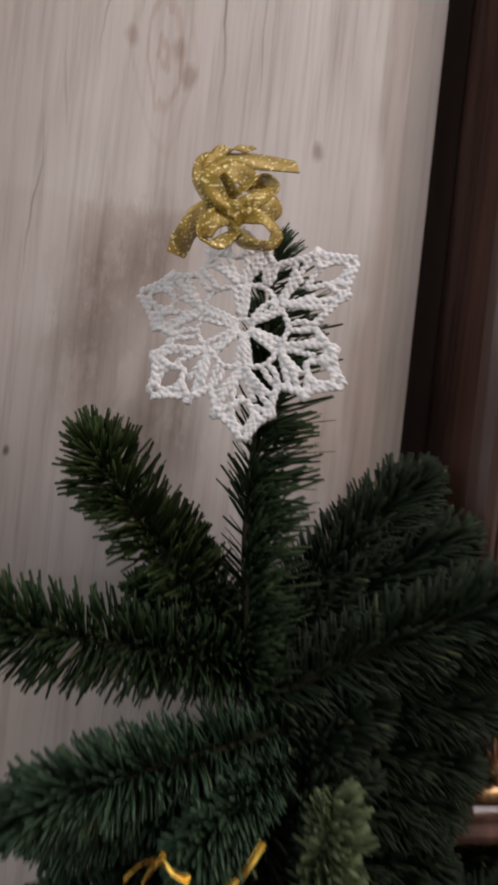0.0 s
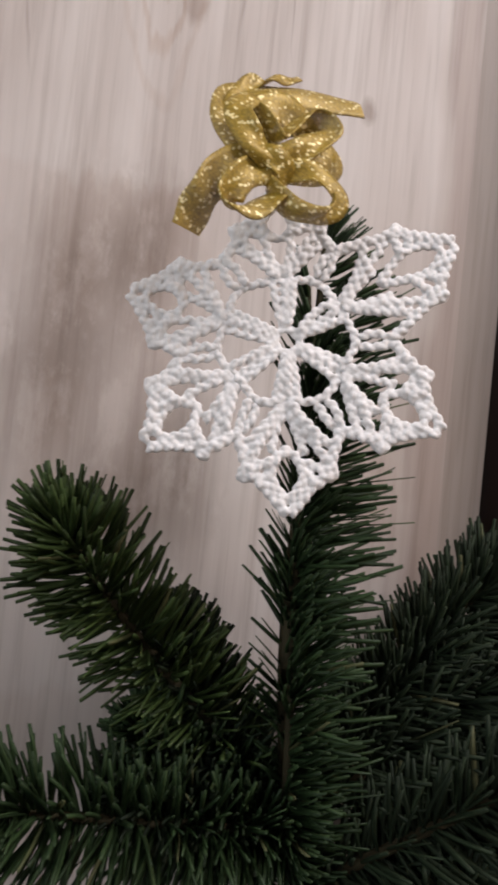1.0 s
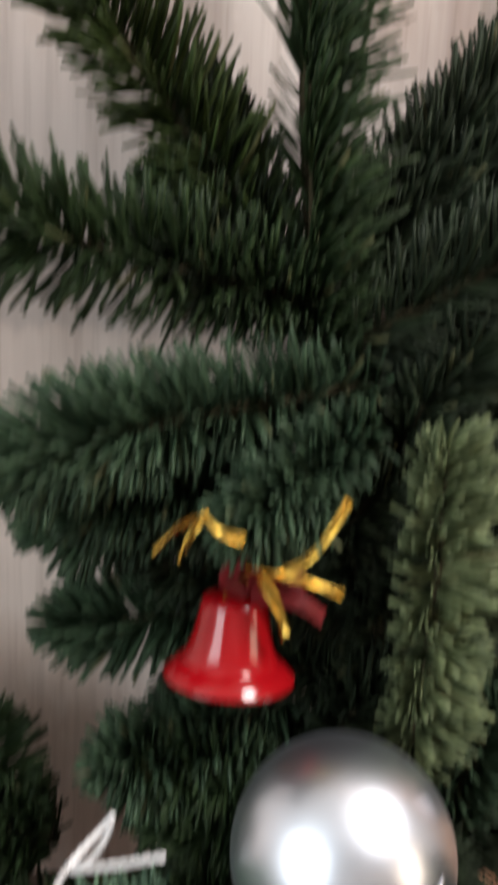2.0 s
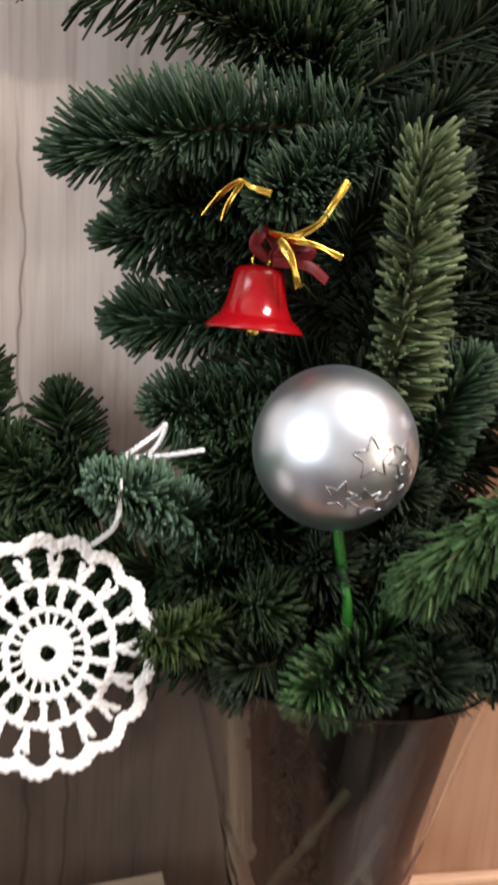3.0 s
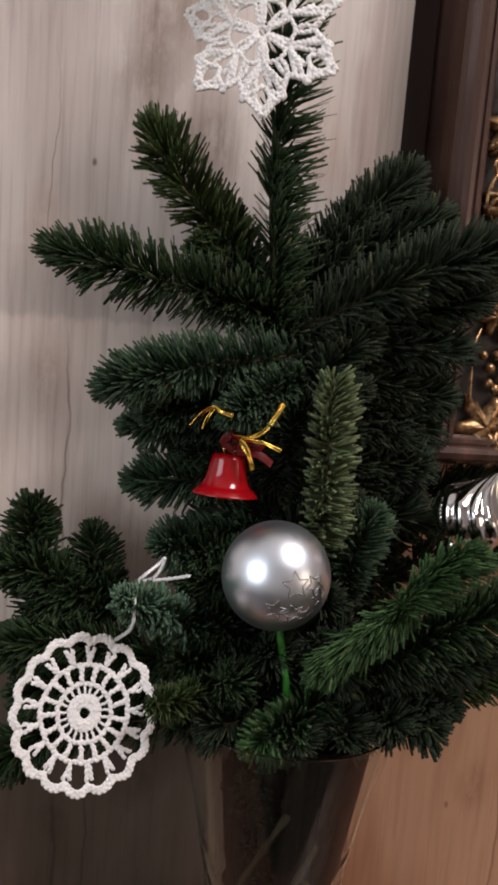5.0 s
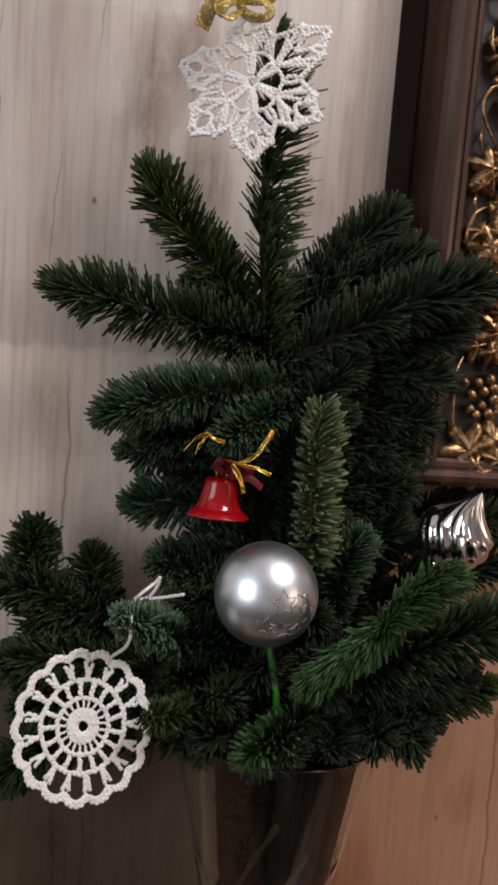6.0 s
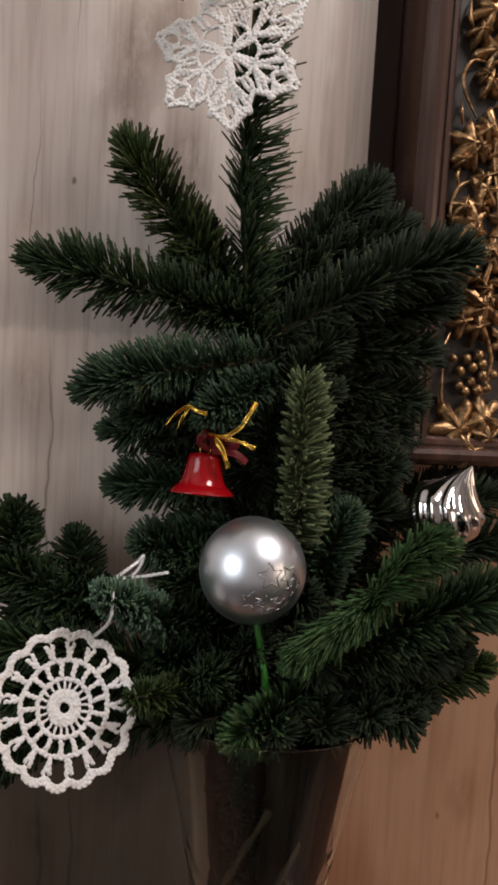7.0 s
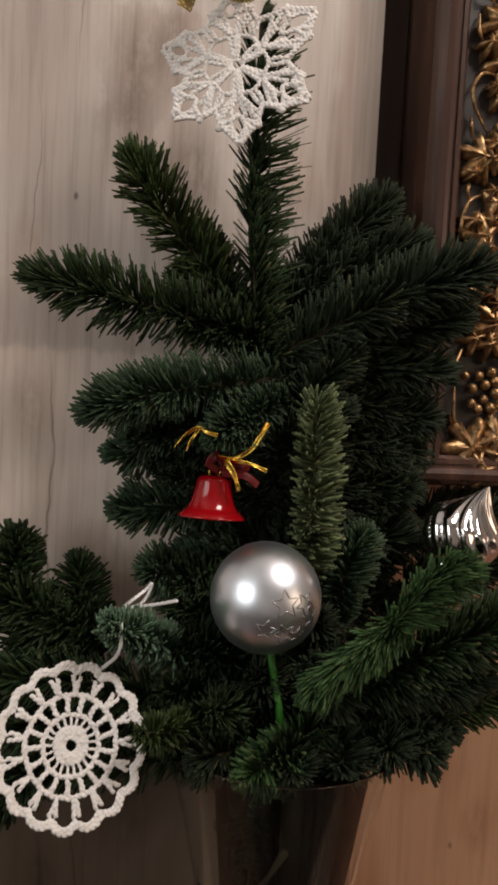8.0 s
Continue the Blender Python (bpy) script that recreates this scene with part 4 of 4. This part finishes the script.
# chrome swirl bauble
kiss = new("swirl_bauble")
kiss.matrix_world = Matrix.Translation((0.2150, 0.285, 1.0665)) @ Vector((0.30, -0.30, 0.9)).to_track_quat("Z", "Y").to_matrix().to_4x4()
tagged(kiss, "mirror-bright silver bauble with spiral flutes and a pointed tip", "bauble")
V, F, rows, cols = [], [], 60, 96
for j in range(rows):
    h = j / (rows - 1)
    if h < 0.62:
        a = h / 0.62 * math.pi * 0.62
        r, z = 0.0235 * math.sin(a + 0.02), -0.0215 * math.cos(a)
    else:
        k = (h - 0.62) / 0.38
        r0, z0 = 0.0235 * math.sin(math.pi * 0.62 + 0.02), -0.0215 * math.cos(math.pi * 0.62)
        r = r0 * (1 - k) ** 1.25 * (1 - 0.12 * math.sin(k * math.pi)) + 0.0014 * k * (1 - k ** 6)
        z = z0 + k * 0.0245
    tw = 2.2 * h ** 1.5
    for i in range(cols):
        a = 2 * math.pi * i / cols
        fl = abs(math.sin((a + tw) * 5.5 * 1.0909090909))
        rr = r * (0.86 + 0.15 * fl ** 0.8)
        V.append((rr * math.cos(a), rr * math.sin(a), z))
for j in range(rows - 1):
    for i in range(cols):
        k = (i + 1) % cols
        F.append((j * cols + i, j * cols + k, (j + 1) * cols + k, (j + 1) * cols + i))
link_mesh("fluted_body", V, F, CHROME, kiss)
v, f = lathe([(0.0002, -0.0215), (0.0052, -0.0215), (0.0056, -0.0225), (0.0054, -0.0275), (0.0046, -0.0285), (0.0002, -0.0285)], 24)
link_mesh("cap", v, f, CHROME, kiss, "small silver crown cap")

# ---- glass vase ----
vase = new("glass_vase")
vase.location = (CX, VY, TOP)
tagged(vase, "tall clear cut-glass vase tapering to its foot, packed with dark stems", "vase")


def vase_r(z):
    return 0.030 + 0.0335 * (z / 0.261) ** 2.05 + 0.004 * max(0.0, 0.02 - z) / 0.02


V, F, cols = [], [], 120
zs = list(np.linspace(0.0, 0.2780, 70)) + [0.2790, 0.2794]
for z in zs:
    for i in range(cols):
        a = 2 * math.pi * i / cols
        r = vase_r(z)
        cut = 0.0
        if 0.05 < z < 0.2:
            d1 = abs(((a * 16 / (2 * math.pi) + z * 38) % 1) - 0.5)
            d2 = abs(((a * 16 / (2 * math.pi) - z * 38) % 1) - 0.5)
            cut = 0.0007 * (max(0, 1 - d1 / 0.16) + max(0, 1 - d2 / 0.16))
        V.append(((r - cut) * math.cos(a), (r - cut) * math.sin(a), z))
inner = [0.2794, 0.2790] + list(np.linspace(0.2780, 0.012, 40))
for z in inner:
    for i in range(cols):
        a = 2 * math.pi * i / cols
        r = vase_r(z) - 0.0015
        V.append((r * math.cos(a), r * math.sin(a), z))
for j in range(len(zs) + len(inner) - 1):
    for i in range(cols):
        k = (i + 1) % cols
        F.append((j * cols + i, j * cols + k, (j + 1) * cols + k, (j + 1) * cols + i))
F.append(tuple(range(cols))[::-1])
F.append(tuple((len(zs) + len(inner) - 1) * cols + i for i in range(cols)))
link_mesh("glass_body", V, F, GLASS, vase)

v, f = lathe([(0.0002, 0.0), (0.0345, 0.0), (0.0372, 0.0015), (0.0375, 0.004), (0.0352, 0.0075)], 64)
link_mesh("foot", v, f, GLASS, vase)

# bare cut stems and crushed twigs inside the vase
inside = tagged(new("cut_stems"), "bundle of dark bare fir stems standing in the vase", "plant stems")
for i in range(84):
    a, r1 = FILL.uniform(0, 6.28), FILL.uniform(0.002, 0.024)
    a2, r2 = a + FILL.uniform(-1.1, 1.1), FILL.uniform(0.006, 0.047)
    sx = 0.008
    p = [(CX + r1 * math.cos(a), VY + r1 * math.sin(a), TOP + 0.016), (CX + sx * 0.6 + 0.55 * r2 * math.cos(a2), VY + 0.55 * r2 * math.sin(a2), TOP + 0.13), (CX + sx + 0.9 * r2 * math.cos(a2), VY + r2 * math.sin(a2), TOP + 0.266)]
    link_mesh("stem", *tube(smooth_line(p, 10), FILL.uniform(0.003, 0.0062), 7), DARKBARK, inside)
for i in range(64):
    a = FILL.uniform(0, 6.28)
    z = FILL.uniform(0.04, 0.24)
    r = vase_r(z) * FILL.uniform(0.6, 0.98)
    ox = CX + 0.06 * r
    p = [(ox + 0.2 * r * math.cos(a), VY + 0.2 * r * math.sin(a), TOP + z - 0.035), (ox + 0.5 * r * math.cos(a + 0.4), VY + 0.5 * r * math.sin(a + 0.4), TOP + z - 0.01), (ox + 0.72 * r * math.cos(a + 0.6), VY + 0.72 * r * math.sin(a + 0.6), TOP + z + 0.02)]
    shoot(inside, p, FIRSHADE, 0.011, 34)
for a, z, tilt in ((4.3, 0.205, 0.030), (4.9, 0.188, 0.022), (5.3, 0.168, -0.02), (4.6, 0.15, 0.018)):
    r = vase_r(z) - 0.010
    p = [(CX + r * math.cos(a - 0.35), VY + r * math.sin(a - 0.35), TOP + z - tilt), (CX + r * math.cos(a), VY + r * math.sin(a), TOP + z), (CX + r * math.cos(a + 0.4), VY + r * math.sin(a + 0.4), TOP + z + tilt)]
    link_mesh("split_twig", *tube(smooth_line(p, 10), [0.0014 + 0.0006 * (k % 3) for k in range(10)], 6), BARK, inside, "bare split brown twig against the glass")

# ---- carved panel ----
panel = new("carved_panel")
panel.location = (0.197, 0.325, 1.088)
tagged(panel, "dark wooden panel with gilded carved vine leaves and grapes", "carved panel")
PW, PH, PD = 0.16, 0.72, 0.088
part("backing", box(0.004, 0.012, 0.004, PW - 0.004, PD, PH - 0.004), SHADEBED, panel, "dark bed behind the carving, blackened for the deep shadow there")
# added dark board in place of the shadow between wall and panel
part("shade_board", box(-0.0232, 0.058, 0.0, -0.0004, PD, PH, 0.001, 1), DARKWOOD, panel, "added dark board standing for the shaded gap behind the moulding")


def moulding(length):
    """Profile run along x: rounded outer roll, a thin step, a bead and an inner slope."""
    pr = [(0.0, PD), (0.0, 0.012), (0.0015, 0.006), (0.005, 0.0015), (0.009, 0.0), (0.012, 0.0012), (0.0135, 0.0042), (0.0145, 0.0042), (0.0152, 0.0030), (0.0178, 0.0030), (0.0186, 0.0048), (0.0205, 0.0068), (0.022, 0.0118), (0.022, PD)]
    V, F = [], []
    for a, y in pr:
        V.append((a * 1.0, y, a))
        V.append((length - a, y, a))
    for i in range(len(pr) - 1):
        F.append((2 * i, 2 * i + 1, 2 * i + 3, 2 * i + 2))
    return V, F


def rail(name, length, m):
    V, F = moulding(length)
    V = [m @ Vector(q) for q in V]
    link_mesh(name, V, F, FRAMEWOOD, panel, smooth=False)


rail("bottom_rail", PW, Matrix.Identity(4))
rail("stile", PH, Matrix(((0, 0, 1, 0), (0, 1, 0, 0), (1, 0, 0, 0), (0, 0, 0, 1))))
rail("top_rail", PW, Matrix(((1, 0, 0, 0), (0, 1, 0, 0), (0, 0, -1, PH), (0, 0, 0, 1))))
rail("stile", PH, Matrix(((0, 0, -1, PW), (0, 1, 0, 0), (1, 0, 0, 0), (0, 0, 0, 1))))


def leaf(u, w, size, turn, lift=0.004, lobes=5):
    """A carved vine leaf: pointed lobes, ridged veins and curled edges."""
    V, F, rings, seg = [], [], 7, 60
    for j in range(rings):
        rho = j / (rings - 1)
        for i in range(seg):
            a = 2 * math.pi * i / seg
            lob = 0.0
            for c0, ln0 in ((0.0, 1.0), (1.05, 0.86), (-1.05, 0.86), (2.15, 0.66), (-2.15, 0.66)):
                da = abs((a - c0 + math.pi) % (2 * math.pi) - math.pi)
                lob = max(lob, ln0 * max(0.0, 1 - (da / 0.60) ** 1.05))
            R = size * (0.36 + 0.74 * lob) * (1 + 0.09 * math.sin(21 * a + turn))
            r = R * rho
            vein = 0.0016 * lob ** 6 * (1 - rho * 0.5)
            y = -lift * (1 - 0.85 * rho ** 2) - vein + 0.0014 * math.sin(3 * a + turn) * rho - 0.0012 * lob * rho ** 3
            c = a + turn
            V.append((u + r * math.cos(c), 0.010 + y, w + r * math.sin(c)))
    for j in range(rings - 1):
        for i in range(seg):
            k = (i + 1) % seg
            F.append((j * seg + i, j * seg + k, (j + 1) * seg + k, (j + 1) * seg + i))
    base = len(V)
    for i in range(seg):
        x, y, z = V[(rings - 1) * seg + i]
        V.append((x, 0.0125, z))
    for i in range(seg):
        k = (i + 1) % seg
        F.append(((rings - 1) * seg + i, (rings - 1) * seg + k, base + k, base + i))
    link_mesh("vine_leaf", V, F, GILT, panel)


def tendril(pts, r=0.0011, depth=0.006):
    line = smooth_line([(u, depth + 0.004 * (k in (0, len(pts) - 1)), w) for k, (u, w) in enumerate(pts)], 26)
    n = len(line)
    link_mesh("tendril", *tube(line, [r * (0.65 + 0.5 * math.sin(math.pi * i / (n - 1))) for i in range(n)], 8), GILT, panel)


for p in ([(0.0284, 0.302), (0.0272, 0.290), (0.0337, 0.2806)], [(0.043, 0.266), (0.031, 0.2640), (0.0255, 0.254), (0.0283, 0.2421), (0.0383, 0.2304)], [(0.0275, 0.2386), (0.0262, 0.2316), (0.0293, 0.2249)],
          [(0.0301, 0.1986), (0.0268, 0.1912), (0.0307, 0.1827)], [(0.0387, 0.1906), (0.0278, 0.1834), (0.0240, 0.1678), (0.0313, 0.1577)], [(0.0324, 0.0903), (0.0258, 0.0785), (0.0245, 0.0747)],
          [(0.029, 0.0658), (0.0278, 0.047), (0.033, 0.0378)], [(0.037, 0.155), (0.029, 0.145), (0.028, 0.128), (0.036, 0.118)], [(0.030, 0.340), (0.026, 0.330), (0.030, 0.315), (0.038, 0.310)]):
    tendril(p)
tendril([(0.05, 0.03), (0.062, 0.07), (0.05, 0.11), (0.06, 0.16), (0.052, 0.21), (0.062, 0.26), (0.052, 0.31), (0.06, 0.37)], 0.0018, 0.007)
for u, w, s, t, lf in ((0.041, 0.0265, 0.0175, 2.2, 0.006), (0.058, 0.034, 0.016, 5.9, 0.007), (0.036, 0.213, 0.0145, 3.9, 0.007), (0.050, 0.222, 0.013, 0.8, 0.006), (0.047, 0.272, 0.013, 2.3, 0.006), (0.044, 0.252, 0.010, 0.3, 0.007),
                       (0.047, 0.184, 0.012, 0.2, 0.006), (0.042, 0.163, 0.0145, 3.0, 0.007), (0.053, 0.146, 0.013, 5.2, 0.006), (0.041, 0.128, 0.011, 2.0, 0.006), (0.054, 0.108, 0.016, 3.5, 0.007), (0.040, 0.098, 0.010, 4.4, 0.005),
                       (0.043, 0.296, 0.013, 3.4, 0.007), (0.040, 0.33, 0.013, 2.5, 0.006), (0.055, 0.350, 0.014, 5.6, 0.006), (0.063, 0.20, 0.013, 1.4, 0.005), (0.066, 0.245, 0.012, 4.6, 0.005), (0.066, 0.165, 0.012, 3.9, 0.005),
                       (0.068, 0.125, 0.012, 0.9, 0.005), (0.060, 0.29, 0.013, 5.2, 0.005), (0.072, 0.085, 0.011, 2.4, 0.005), (0.045, 0.375, 0.010, 1.0, 0.005)):
    leaf(u, w, s * 1.25, t, lf)
    leaf(u + 0.012 * math.cos(t * 3), w + 0.014 * math.sin(t * 5), s * 0.8, t + 2.1, lf + 0.002)
    leaf(u - 0.006 * math.sin(t * 2), w + 0.012 * math.cos(t * 4), s * 0.6, t + 4.0, lf + 0.001)
for k in range(9):
    leaf(0.044 + 0.014 * (k % 2), 0.40 + 0.034 * k, 0.0145, 1.3 * k, 0.006)
    leaf(0.036 + 0.02 * ((k + 1) % 2), 0.415 + 0.034 * k, 0.010, 2.1 * k + 1, 0.007)
    tendril([(0.040, 0.395 + 0.034 * k), (0.028, 0.405 + 0.034 * k), (0.026, 0.417 + 0.034 * k), (0.034, 0.425 + 0.034 * k)])
gv, gfc = lathe([(math.sin(a), -math.cos(a)) for a in np.linspace(0.01, math.pi - 0.01, 12)], 16)
for u, w in ((0.0345, 0.0729), (0.0398, 0.0648), (0.0487, 0.0678), (0.0556, 0.0705), (0.0565, 0.0626), (0.0484, 0.0583), (0.0404, 0.0553), (0.0602, 0.0545), (0.0440, 0.0735), (0.0525, 0.0765), (0.0535, 0.053), (0.064, 0.064), (0.0445, 0.0515)):
    s = FILL.uniform(0.0030, 0.0037)
    link_mesh("grape", [(u + x * s, 0.007 + y * s, w + z * s) for x, y, z in gv], gfc, GILT, panel)

# ---- trim and the pine stand ----
tr = part("trim", box(0.1735, BACK_Y - 0.009, TOP, 1.2, BACK_Y - 0.0005, TOP + 0.016, 0.003), TRIMWOOD)
tagged(tr, "pale wooden bead along the foot of the warm boards", "trim", kind="structure")
st = new("pine_stand")
st.matrix_world = Matrix.Translation((0.045, 0.340, TOP)) @ Euler((0, 0, radians(9))).to_matrix().to_4x4()
tagged(st, "low bare pine stand with a square top rail, beside the vase", "wooden stand")
bm = box(-0.26, -0.022, 0.083, 0.0, 0.004, 0.1, 0.001, 1)
for q in bm.verts:
    if q.co.x > -0.05 and q.co.z < 0.09:
        q.co.x -= 0.007
part("top_rail", bm, PINE, st)
for lx in (-0.028, -0.25):
    part("leg", box(lx, -0.014, 0, lx + 0.017, 0.001, 0.083, 0.001, 1), PINE, st)
part("cross_rail", box(-0.233, -0.010, 0.02, -0.028, -0.002, 0.035, 0.001, 1), PINE, st)
